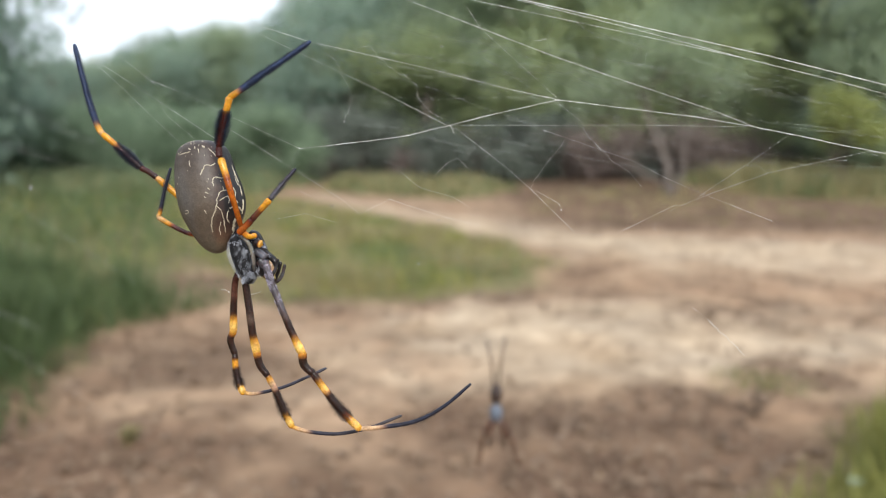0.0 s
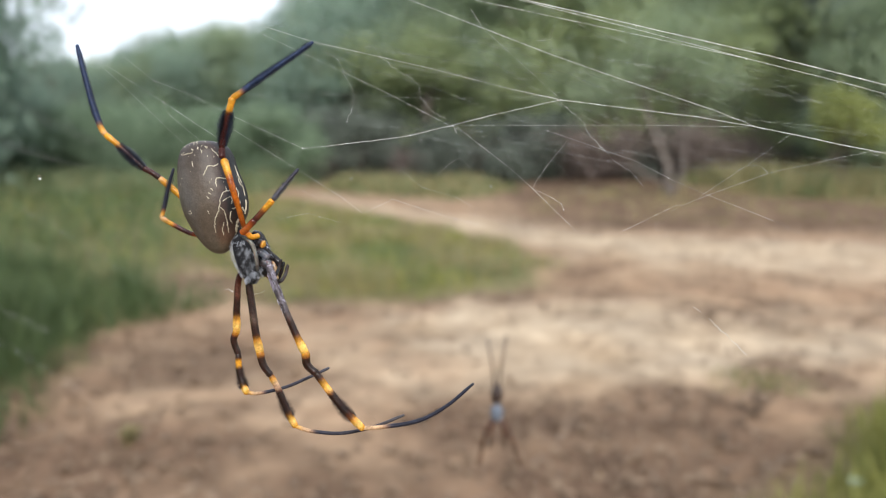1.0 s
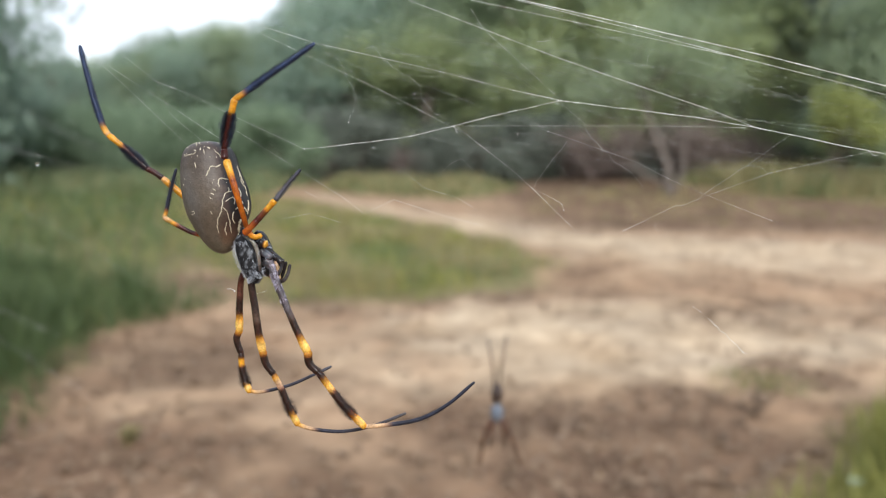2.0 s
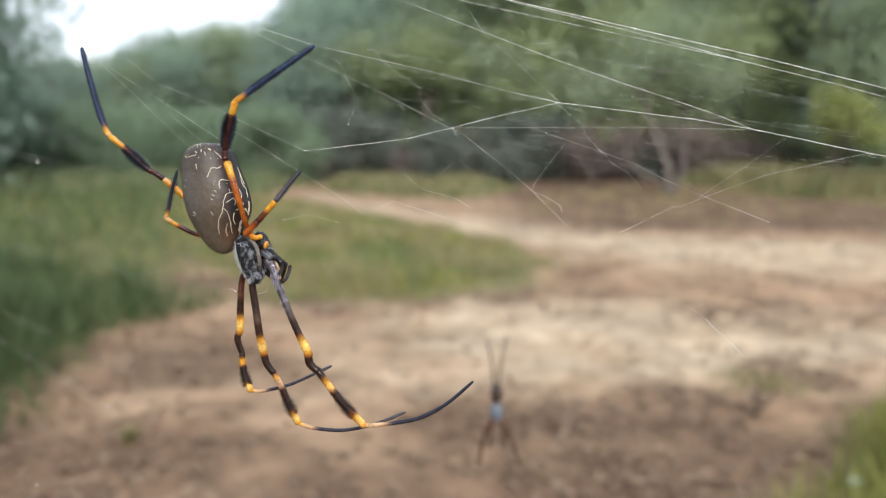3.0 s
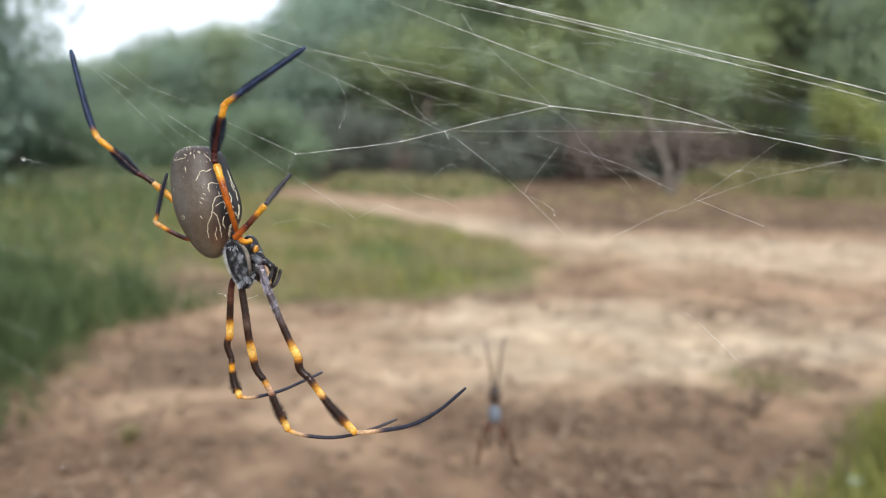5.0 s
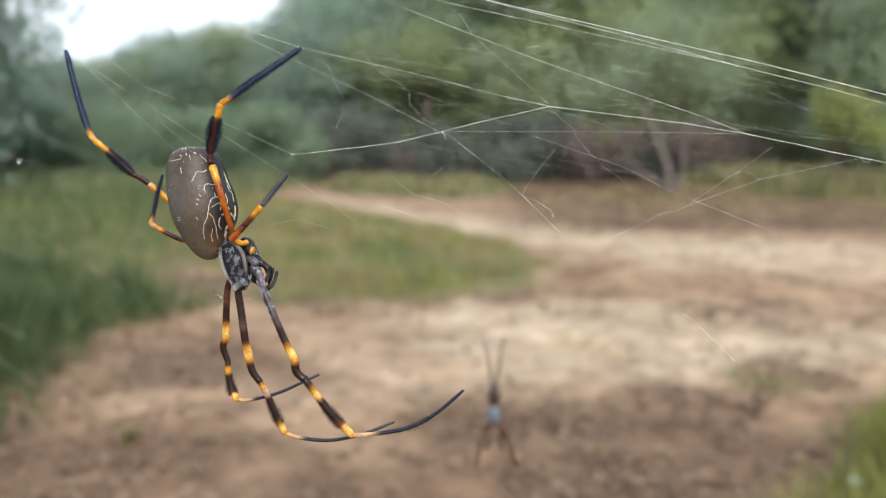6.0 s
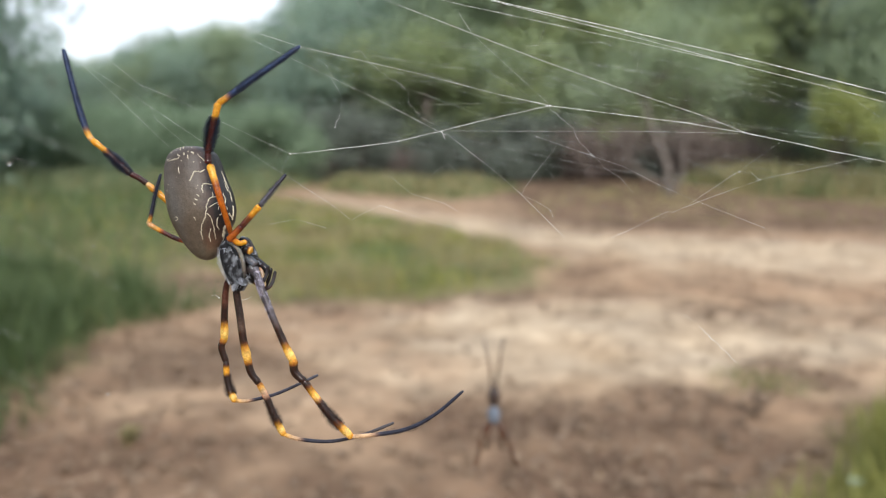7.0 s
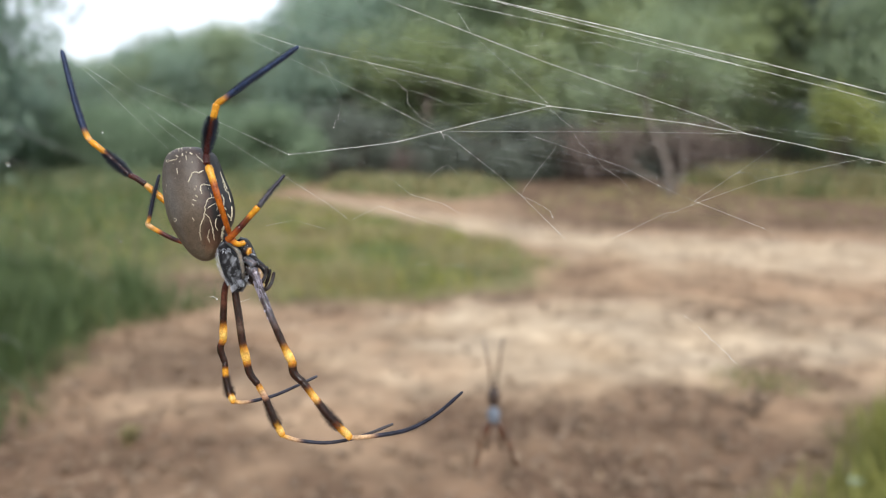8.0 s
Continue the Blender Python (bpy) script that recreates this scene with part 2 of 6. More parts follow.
# dark litter on the soil: x, y, radius, strength
LITTER_SPOTS = [(1.0, 3.5, 0.5, 0.85), (1.3, 3.0, 0.6, 0.95), (0.4, 2.9, 0.85, 1.0), (1.3, 3.75, 0.5, 0.8), (2.1, 4.3, 0.45, 0.7), (2.6, 6.0, 0.7, 0.55), (0.7, 2.5, 0.6, 0.9), (-1.4, 3.0, 1.0, 0.8), (-1.7, 4.4, 0.8, 0.75),
                (-1.3, 6.7, 0.6, 0.85), (-0.2, 6.5, 0.5, 0.7), (0.6, 6.5, 0.45, 0.6), (-0.25, 2.75, 0.75, 0.95), (-2.0, 3.4, 0.7, 0.8), (-0.9, 2.6, 0.6, 0.7), (1.5, 8.0, 0.5, 0.6), (-0.9, 6.1, 0.5, 0.6), (-2.4, 7.2, 0.7, 0.6), (4.5, 15, 2.4, 0.95), (8, 17, 2.4, 0.95),
                (5, 22, 3.5, 1.0), (11, 13.5, 1.8, 0.7), (2.6, 17, 1.4, 0.8), (11, 18, 3.0, 0.9), (6.5, 13, 1.2, 0.7),
                (-1.75, 3.1, 0.8, 1.0), (-2.05, 4.0, 0.6, 1.0), (-1.2, 2.5, 0.7, 0.8), (0.0, 3.15, 0.7, 1.0), (0.3, 2.75, 0.8, 1.0), (-0.3, 2.6, 0.7, 1.0)]


def wobble(x, y, s, k=0.0):
    return noise.noise(Vector((x * s + k, y * s - k, k)))


def green_at(x, y):
    w = 0.35 * wobble(x, y, 0.9, 3) + 0.2 * wobble(x, y, 2.3, 9)
    d = max(inside(BANK, x, y), inside(TONGUE, x, y), 0.8 * inside(VERGE, x, y), inside(FAR_TUFTS, x, y), inside(NEAR_TUFT, x, y))
    return step01((d + w) / 0.6 + 0.3)


def sand_at(x, y):
    w = 0.5 * wobble(x, y, 0.5, 20) + 0.4 * wobble(x, y, 1.7, 31) + 0.3 * wobble(x, y, 4.0, 37)
    wide = 0.5 + 1.5 * step01((x + 1) / 4)
    path = step01(1.25 - along(TRACK, x, y) / wide + w)
    open_ground = step01(1.35 - math.hypot((x - 1.0) / 2.3, (y - 5.2) / 1.6) + w)
    return max(path, open_ground, 0.25 + 0.4 * w)


def litter_at(x, y):
    w = 0.75 * wobble(x, y, 1.2, 50) + 0.7 * wobble(x, y, 3.0, 60) + 0.3 * wobble(x, y, 6.0, 66)
    d = max(k * step01(1.2 - math.hypot(x - a, y - b) / r + w) for a, b, r, k in LITTER_SPOTS)
    far = step01((y - 20) / 6) * (0.85 + 0.3 * w) * (0.35 + 0.65 * step01((x + 5) / 5))
    worn = 1.05 * step01((y - 10.8) / 3) * step01((x - 0.3) / 3) * (1 + w) + 0.5 * step01(-(x + 1.2) / 1.0) * step01((6.5 - y) / 1.5) * (1 + w)
    return min(1.0, max(d, far, worn))


def rise_at(x, y):
    """The lie of the land, in metres."""
    near = 0.02 * wobble(x, y, 1.3, 5) + 0.05 * wobble(x, y, 0.35, 8) * min(1, math.hypot(x, y) / 8)
    return near + 0.07 * step01((inside(BANK, x, y) + 0.3) / 1.2)


def axis(near, far, small, grow):
    out, d, s = [0.0], 0.0, small
    while d < far:
        s = small if d < near else s * grow
        d += s
        out.append(d)
    return out


def build_ground():
    ys = [-v for v in axis(2, 600, 0.5, 1.6)[:0:-1]] + axis(9, 1500, 0.14, 1.09)
    xs_half = axis(4, 1500, 0.14, 1.1)
    xs = [-v for v in xs_half[:0:-1]] + xs_half
    verts, sand, green, litter = [], [], [], []
    for y in ys:
        for x in xs:
            close = -60 < x < 60 and -4 < y < 60
            verts.append((x, y, rise_at(x, y) if close else 0.0))
            sand.append(sand_at(x, y) if close else 0.2)
            green.append(green_at(x, y) if close else 0.6)
            litter.append(litter_at(x, y) if close else 0.5)
    w = len(xs)
    faces = [(j * w + i, j * w + i + 1, (j + 1) * w + i + 1, (j + 1) * w + i) for j in range(len(ys) - 1) for i in range(w - 1)]
    me = mesh_of("ground", verts, faces, [GROUND])
    for name, values in (("sand", sand), ("green", green), ("litter", litter)):
        me.attributes.new(name, "FLOAT", "POINT").data.foreach_set("value", values)
    tagged(new("ground", me), "dry sandy brown soil with pale worn tracks", "ground", kind="structure")


build_ground()


def blades(name, outline, count, height, width, mat, label, seed, keep=1.0, patchy=-9.0, edge=0.8):
    """A patch of grass: bent blades, thinning towards its edge."""
    rng = random.Random(seed)
    x0, x1 = min(p[0] for p in outline), max(p[0] for p in outline)
    y0, y1 = min(p[1] for p in outline), max(p[1] for p in outline)
    verts, faces, made, tries = [], [], 0, 0
    while made < count and tries < count * 12:
        tries += 1
        x, y = rng.uniform(x0, x1), rng.uniform(y0, y1)
        if rng.random() > min(1.0, 9.0 / max(4.0, y)) ** keep:
            continue
        if wobble(x, y, 0.75, seed * 7.0) + 0.5 * wobble(x, y, 2.1, seed * 5.0) < patchy + rng.uniform(-0.15, 0.15):
            continue
        d = inside(outline, x, y) + 0.35 * wobble(x, y, 0.9, 3) + 0.2 * wobble(x, y, 2.3, 9)
        if d < 0 or rng.random() > d / edge:
            continue
        tall = height * rng.uniform(0.35, 1.0) * (0.65 + 0.6 * (0.5 + wobble(x, y, 0.8, 70))) * min(1, 0.35 + d)
        a, lean = rng.uniform(0, 6.283), rng.uniform(0.1, 0.65) * tall
        w = width * rng.uniform(0.6, 1.3) * max(1.0, y / 6)
        ca, sa = math.cos(a), math.sin(a)
        z = rise_at(x, y) - 0.01
        base = len(verts)
        for h, off, half in ((0, 0, 0.5), (0.55, 0.3, 0.4), (1.0, 1.0, 0.05)):
            cx, cy = x + ca * lean * off, y + sa * lean * off
            verts.append((cx - sa * w * half, cy + ca * w * half, z + tall * h))
            verts.append((cx + sa * w * half, cy - ca * w * half, z + tall * h))
        faces += [(base, base + 1, base + 3, base + 2), (base + 2, base + 3, base + 5, base + 4)]
        made += 1
    ob = new(name, mesh_of(name, verts, faces, [mat], False))
    return tagged(ob, label, "grass", kind="stuff")


blades("grass", BANK, 16000, 0.42, 0.012, GRASS, "tall green grass on the bank beside the track", 1, 1.0, -0.12, 1.5)
blades("grass", BANK, 5000, 0.36, 0.012, GRASS_FRESH, "light green grass on the bank beside the track", 31, 1.0, 0.18, 1.5)
blades("grass", BANK, 19000, 0.50, 0.012, GRASS_DARK, "dark green weeds among the grass on the bank", 7, 1.0, -0.06, 1.5)
blades("grass", BANK, 4500, 0.42, 0.010, GRASS_DRY, "dry straw-coloured grass on the bank", 8, 1.0, 0.05, 1.5)
blades("grass", TONGUE, 5500, 0.24, 0.010, GRASS, "short green grass between the sandy tracks", 2, 0.6, 0.0)
blades("grass", TONGUE, 7000, 0.22, 0.010, GRASS_FRESH, "short light green grass between the sandy tracks", 12, 0.6, 0.0)
blades("grass", TONGUE, 16000, 0.25, 0.010, GRASS_DRY, "dry straw-coloured grass among the green", 3, 0.6, -0.05)
blades("grass", FAR_BANK, 2500, 0.7, 0.013, GRASS_DRY, "tall dry grass before the shrubs on the bank", 41, 0.0)
blades("grass", FAR_BANK, 9000, 0.75, 0.013, GRASS_FAR, "tall green grass before the shrubs on the bank", 42, 0.0)
blades("grass", VERGE, 3000, 0.5, 0.012, GRASS_DRY, "dry yellowish grass before the shrubs", 4, 0.0)
blades("grass", VERGE, 3000, 0.45, 0.012, GRASS, "green grass before the shrubs", 14, 0.0)
blades("grass", FAR_TUFTS, 5000, 0.95, 0.014, GRASS_DRY, "tall dry grass below the trees", 5, 0.0)
blades("grass", FAR_TUFTS, 2500, 0.9, 0.014, GRASS, "tall olive grass below the trees", 15, 0.0)
blades("grass", SCRUFF, 2600, 0.22, 0.010, GRASS_DRY, "sparse low dry grass on worn brown soil", 21, 0.0, 0.12)
blades("grass", TUSSOCK, 260, 0.20, 0.009, GRASS_DRY, "small olive tussock on bare soil", 16, 0.0)
blades("grass", TUSSOCK, 160, 0.15, 0.009, GRASS, "small green tussock on bare soil", 17, 0.0)
blades("grass", EDGE, 9000, 0.56, 0.011, GRASS_DARK, "tall dark green weeds along the edge of the bank", 9, 0.5, -0.3, 1.5)
blades("grass", EDGE, 3500, 0.5, 0.011, GRASS, "tall green weeds along the edge of the bank", 19, 0.5, -0.1, 1.4)
blades("grass", NEAR_TUFT, 7500, 0.5, 0.008, GRASS_TUFT, "fresh yellow-green grass tuft on sandy soil", 6, 0.0, -0.25, 0.9)
blades("grass", NEAR_TUFT, 1000, 0.38, 0.008, GRASS, "darker green grass in the fresh tuft", 26, 0.0, -0.1)


def litter_field():
    rng = random.Random(11)
    verts, faces = [], []
    made = 0
    while made < 11000:
        y = -3 + 17 * rng.random() ** 1.2
        x = rng.uniform(-1, 1) * (4 + 0.45 * abs(y))
        if rng.random() > 0.10 + 0.9 * litter_at(x, y) or green_at(x, y) > 0.8:
            continue
        a, s = rng.uniform(0, 6.283), rng.uniform(0.012, 0.045)
        tip, curl = rng.uniform(-0.4, 0.4) * s, rng.uniform(0.1, 0.5) * s
        u = Vector((math.cos(a), math.sin(a), tip / s * 0.6)) * s
        v = Vector((-math.sin(a), math.cos(a), rng.uniform(-0.4, 0.4))) * s * 0.38
        c = Vector((x, y, rise_at(x, y) + 0.008))
        b = len(verts)
        verts += [c - u, c + v + Vector((0, 0, curl)), c + u, c - v + Vector((0, 0, curl))]
        faces += [(b, b + 1, b + 2), (b, b + 2, b + 3)]
        made += 1
    tagged(new("leaf_litter", mesh_of("leaf_litter", verts, faces, [LITTER], False)),
           "dry brown fallen leaves scattered over the soil", "leaf litter", kind="stuff")


litter_field()


def small_plant(x, y, tall, mat, label, seed, leafiness=26):
    """A low weed: thin stems with narrow leaves."""
    rng = random.Random(seed)
    root = tagged(new("weed"), label, "plant")
    root.matrix_basis = pose(x, y, rise_at(x, y))
    stems, leaves = [], []
    for i in range(9):
        a, out = rng.uniform(0, 6.283), rng.uniform(0.1, 0.55) * tall
        end = np.array((math.cos(a) * out, math.sin(a) * out, tall * rng.uniform(0.6, 1.0)))
        line = spline([(0, 0, -0.01), end * 0.45 + (0, 0, 0.1 * tall), end], 4)
        v, f, _ = tube(line, np.linspace(0.003, 0.0012, len(line)), 5)
        stems.append((v, f))
        for k in range(leafiness):
            c = line[rng.randrange(2, len(line))]
            b, s = rng.uniform(0, 6.283), rng.uniform(0.02, 0.05)
            u = np.array((math.cos(b), math.sin(b), rng.uniform(-0.3, 0.8))) * s
            w = np.array((-math.sin(b), math.cos(b), 0)) * s * 0.25
            leaves.append(([c, c + u * 0.5 + w, c + u, c + u * 0.5 - w], [(0, 1, 2, 3)]))
    part_of("stem", mesh_of("stem", *joined(stems), [BARK_DARK]), root)
    part_of("foliage", mesh_of("foliage", *joined(leaves), [mat], False), root)
    return root


small_plant(1.56, 3.55, 0.17, LITTER, "thin withered brown weed on bare soil", 2, 7)
small_plant(-1.45, 3.25, 0.07, GRASS_DRY, "low dry weed on brown soil", 4)


def flower(x, y, z, seed):
    rng = random.Random(seed)
    root = tagged(new("flower"), "pale bluish-white flower in the green grass", "flower")
    root.matrix_basis = pose(x, y, rise_at(x, y))
    v, f, _ = tube(spline([(0, 0, -0.01), (0.01, 0.0, z * 0.5), (0, 0, z)], 4), np.full(9, 0.0015), 5)
    part_of("stem", mesh_of("stem", v, f, [GRASS]), root)
    for i in range(6):
        a = i * 1.047 + rng.uniform(-0.1, 0.1)
        u, w = np.array((math.cos(a), math.sin(a), 0.9)) * 0.026, np.array((-math.sin(a), math.cos(a), 0)) * 0.011
        c = np.array((0, 0, z))
        part_of("petal", mesh_of("petal", [c, c + u * 0.6 + w, c + u, c + u * 0.6 - w], [(0, 1, 2, 3)], [PETAL], False), root)


flower(1.44, 2.44, 0.17, 1)


# ---- trees ----
def limb(a, b, ra, rb, bend, rng):
    a, b = np.array(a, float), np.array(b, float)
    mid = (a + b) / 2 + np.array([rng.uniform(-bend, bend), rng.uniform(-bend, bend), rng.uniform(0, bend)])
    line = spline([a, mid, b], 5)
    v, f, _ = tube(line, np.linspace(ra, rb, len(line)), 7)
    return (v, f), line


def tree(name, label, tall, spread, low, trunk_r, clumps, leaves, size, mat, bark, seed, forks=2):
    """A tree or shrub: tapered forked trunk, limbs, and a crown of many leaves in uneven clumps."""
    rng = random.Random(seed)
    root = tagged(new(name), label, "tree" if name == "tree" else "shrub")
    wood, crown, ends = [], [], []
    for k in range(forks):
        a = k * 6.283 / forks + rng.uniform(-0.5, 0.5)
        top = (math.cos(a) * spread * 0.22, math.sin(a) * spread * 0.22, tall * 0.62)
        piece, line = limb((0.05 * math.cos(a), 0.05 * math.sin(a), -0.15), top, trunk_r, trunk_r * 0.35, 0.1 * tall, rng)
        wood.append(piece)
        for j in range(max(3, clumps // forks)):
            start = line[rng.randrange(4, len(line))]
            b, h = rng.uniform(0, 6.283), rng.uniform(low, 0.93)
            belly = math.sqrt(max(0.08, 1 - ((h - 0.55) / 0.5) ** 2))
            r = spread * 0.5 * belly * rng.uniform(0.35, 1.0)
            end = (math.cos(b) * r, math.sin(b) * r, tall * h)
            piece, _ = limb(start, end, trunk_r * 0.3, trunk_r * 0.06, 0.05 * tall, rng)
            wood.append(piece)
            ends.append(end)
    verts, faces = [], []
    for end in ends:
        rad = spread * rng.uniform(0.19, 0.34)
        for _ in range(leaves // len(ends)):
            d = Vector((rng.gauss(0, 1), rng.gauss(0, 1), rng.gauss(0, 0.7))).normalized() * rad * rng.random() ** 0.45
            c = Vector(end) + d
            face = d.normalized() * 0.9 + Vector((rng.gauss(0, 0.5), rng.gauss(0, 0.5), 0.35 + rng.gauss(0, 0.5)))
            u = face.cross(Vector((rng.uniform(-1, 1), rng.uniform(-1, 1), rng.uniform(-1, 1)))).normalized()
            w = face.cross(u).normalized()
            s = size * rng.uniform(0.6, 1.3)
            b = len(verts)
            verts += [c - u * s * 0.5, c + w * s * 0.27, c + u * s * 0.5, c - w * s * 0.27]
            faces.append((b, b + 1, b + 2, b + 3))
    part_of("trunk", mesh_of("trunk", *joined(wood), [bark]), root)
    part_of("crown", mesh_of("crown", verts, faces, [mat], False), root)
    return root


def place(root, x, y, turn, scale=1.0):
    m = pose(x, y, rise_at(x, y) if abs(x) < 60 and y < 60 else 0.0, 0, 0, turn) @ Matrix.Scale(scale, 4)
    return m


def woods():
    rng = random.Random(5)
    kinds = [tree("tree", "broad green bushland tree at the edge of the clearing", 9.0, 7.0, 0.14, 0.16, 44, 15000, 0.31, LEAF, BARK_DARK, 21, 3),
             tree("tree", "dense dark blue-green tree at the edge of the clearing", 10.0, 7.0, 0.10, 0.17, 46, 16000, 0.31, LEAF_BLUE, BARK_DARK, 22, 2),
             tree("tree", "green tree with an uneven open crown", 8.0, 6.5, 0.16, 0.14, 36, 13000, 0.29, LEAF, BARK, 23, 3)]
    light = tree("tree", "sunlit yellow-green tree above the scrub", 8.5, 5.5, 0.2, 0.14, 28, 9000, 0.27, LEAF_LIGHT, BARK, 24, 2)
    bush = tree("shrub", "round yellow-green bush standing over dry grass", 3.2, 1.9, 0.5, 0.05, 18, 4200, 0.12, LEAF_YELLOW, BARK_DARK, 27, 3)
    slate = tree("tree", "tall slate-green tree with a high crown, its leaf colour darkened as in shade", 9.0, 5.0, 0.6, 0.15, 20, 5000, 0.3, LEAF_SHADE, BARK_DARK, 28, 2)
    sparse = tree("tree", "thin open tree with few leaves against the sky", 13.0, 6.0, 0.35, 0.12, 22, 900, 0.42, LEAF_BLUE, BARK_DARK, 29, 2)
    shrub = tree("shrub", "dark dense shrub below the trees", 2.6, 3.4, 0.1, 0.05, 16, 3400, 0.22, LEAF_SCRUB, BARK_DARK, 25, 4)
    wattle = tree("shrub", "soft grey-green shrub at the edge of the grass", 2.8, 3.4, 0.02, 0.05, 26, 5200, 0.18, LEAF_GREY, BARK_DARK, 31, 4)
    brown = tree("shrub", "brown half-bare shrub below the trees", 2.0, 3.2, 0.12, 0.04, 14, 1800, 0.15, LEAF_DRY, BARK_DARK, 26, 4)
    tops = {k.name: max(v.co.z for part in k.children for v in part.data.vertices) for k in kinds}
    used = set()

    def put(kind, x, y, scale):
        turn = rng.uniform(0, 360)
        if kind.name in used:
            copy_thing(kind, place(kind, x, y, turn, scale / kind.scale[0]))
        else:
            used.add(kind.name)
            kind.matrix_basis = place(kind, x, y, turn, scale)

    def skyline(bearing):
        """How high the trees stand against the sky, as a slope, by bearing."""
        return float(np.interp(bearing, (-0.60, -0.54, -0.45, -0.42, -0.39, -0.30, -0.26, -0.22, -0.18, 0.0, 0.6),
                               (0.115, 0.116, 0.120, 0.138, 0.150, 0.152, 0.157, 0.175, 0.215, 0.30, 0.30)))

    def lowest(bearing, half):
        return min(skyline(bearing + half * k / 4) for k in range(-4, 5))

    # the trees round the clearing, rank behind rank
    for row, (y, gap) in enumerate(((37, 2.3), (42, 2.6), (48, 3.0), (56, 3.6))):
        x, i = -0.66 * y, 0
        while x < 0.72 * y:
            far = y + rng.uniform(-1.5, 1.5)
            b = x / far
            if b > -0.2 or row:
                top = H + 1.07 * far * lowest(b, min(0.06, 2.6 * (H + far * skyline(b)) / 10 / far)) * (rng.uniform(0.95, 1.05) if b < -0.14 else rng.uniform(0.6, 0.95) + 0.1 * row)
                kind = kinds[(1, 0, 1, 2)[(i + row) % 4] if b < -0.1 else (i * 2 + row + (i // 3)) % 3] if b < 0.02 else kinds[(0, 2, 0, 2, 2)[(i * 2 + row) % 5]]
                put(kind, x, far, top / tops[kind.name])
            x += gap * rng.uniform(0.85, 1.15)
            i += 1
    # dark trees close on the left
    for x, y, s, k in ((-16.0, 21.5, 1.05, 1), (-14.0, 17.0, 1.0, 1), (-20.5, 26, 1.15, 1), (-19.5, 19, 1.0, 1), (-18.5, 29.5, 0.55, 1), (-15.2, 27, 0.36, 1)):
        put(kinds[k], x, y, s)
    for x, y, s in ((-20.6, 38, 0.62), (-18.6, 37, 0.52), (-22.5, 40, 0.75)):
        put(sparse, x, y, s)
    for x, y, s in ((-0.5, 34.5, 0.80), (3.4, 34.0, 0.8), (14.6, 32.5, 0.95), (9.5, 34, 0.85), (12.2, 33, 0.8), (-4.2, 36, 0.8), (6.6, 35, 0.95), (8.2, 33.2, 0.9), (5.0, 36, 1.05)):
        put(light, x, y, s)
    put(bush, 11.7, 21.5, 0.98)
    put(kinds[0], 16.1, 26.5, 0.75)
    put(slate, 16.6, 31.0, 1.0)
    for i in range(30):
        put(wattle if i < 11 else shrub if i % 4 else brown, -22 + i * 1.5 + rng.uniform(-0.6, 0.6), 33.0 + rng.uniform(-1.2, 1.6), rng.uniform(0.75, 1.25))
    for i in range(26):
        put(brown if i > 9 and i % 5 or i % 4 == 0 else shrub, -5.5 + i * 0.95 + rng.uniform(-0.4, 0.4), 31.5 + rng.uniform(-1.5, 1.0), rng.uniform(0.75, 1.2) * (1.0 if i > 9 else 0.8))
    for i in range(11):
        put(wattle, -15.5 + i * 0.95 + rng.uniform(-0.4, 0.4), 25.5 + 0.25 * i + rng.uniform(-1.0, 1.0), rng.uniform(0.6, 0.95))
    # behind the camera and at the sides, closing the clearing
    for i in range(14):
        a = radians(160 + i * 220 / 13)
        put(kinds[i % 3], math.cos(a) * 30, math.sin(a) * 26 - 4, rng.uniform(0.9, 1.3))


woods()


def pale_tree():
    """A small tree with pale crooked trunks leaning apart, its crown above."""
    rng = random.Random(8)
    root = tagged(new("tree"), "small tree with pale crooked forked trunks over brown scrub", "tree")
    root.matrix_basis = pose(6.48, 21.2, rise_at(6.48, 21.2))
    wood, verts, faces = [], [], []
    trunks = (([(0.02, 0, -0.1), (-0.05, 0, 0.72), (-0.28, 0.1, 1.38), (-0.58, 0.1, 2.05), (-0.75, 0.2, 2.7)], 0.12, 0.07),
              ([(0.0, 0, 0.1), (-0.45, -0.1, 0.45), (-0.85, -0.1, 0.62), (-1.15, 0.0, 1.0), (-1.3, 0.1, 1.7)], 0.07, 0.03),
              ([(0.05, 0.1, -0.05), (0.42, 0.2, 0.55), (0.47, 0.3, 1.3), (0.40, 0.3, 2.3)], 0.065, 0.04))
    for points, ra, rb in trunks:
        line = spline(points, 6)
        v, f, _ = tube(line, np.linspace(ra, rb, len(line)), 9)
        wood.append((v, f))
        if points[-1][2] < 2:
            continue
        for _ in range(9):
            end = line[-1] + np.array((rng.uniform(-1.5, 1.5), rng.uniform(-1.2, 1.2), rng.uniform(0.0, 2.2)))
            piece, _ = limb(line[-1], end, rb * 0.5, 0.012, 0.3, rng)
            wood.append(piece)
            for _ in range(260):
                c = Vector(end) + Vector((rng.gauss(0, 0.45), rng.gauss(0, 0.45), rng.gauss(0, 0.32)))
                u = Vector((rng.uniform(-1, 1), rng.uniform(-1, 1), rng.uniform(-1, 0.3))).normalized() * 0.09
                w = u.cross(Vector((rng.uniform(-1, 1), rng.uniform(-1, 1), 1))).normalized() * 0.035
                b = len(verts)
                verts += [c - u, c + w, c + u, c - w]
                faces.append((b, b + 1, b + 2, b + 3))
    part_of("trunk", mesh_of("trunk", *joined(wood), [BARK_GREY]), root)
    part_of("crown", mesh_of("crown", verts, faces, [LEAF], False), root)


pale_tree()


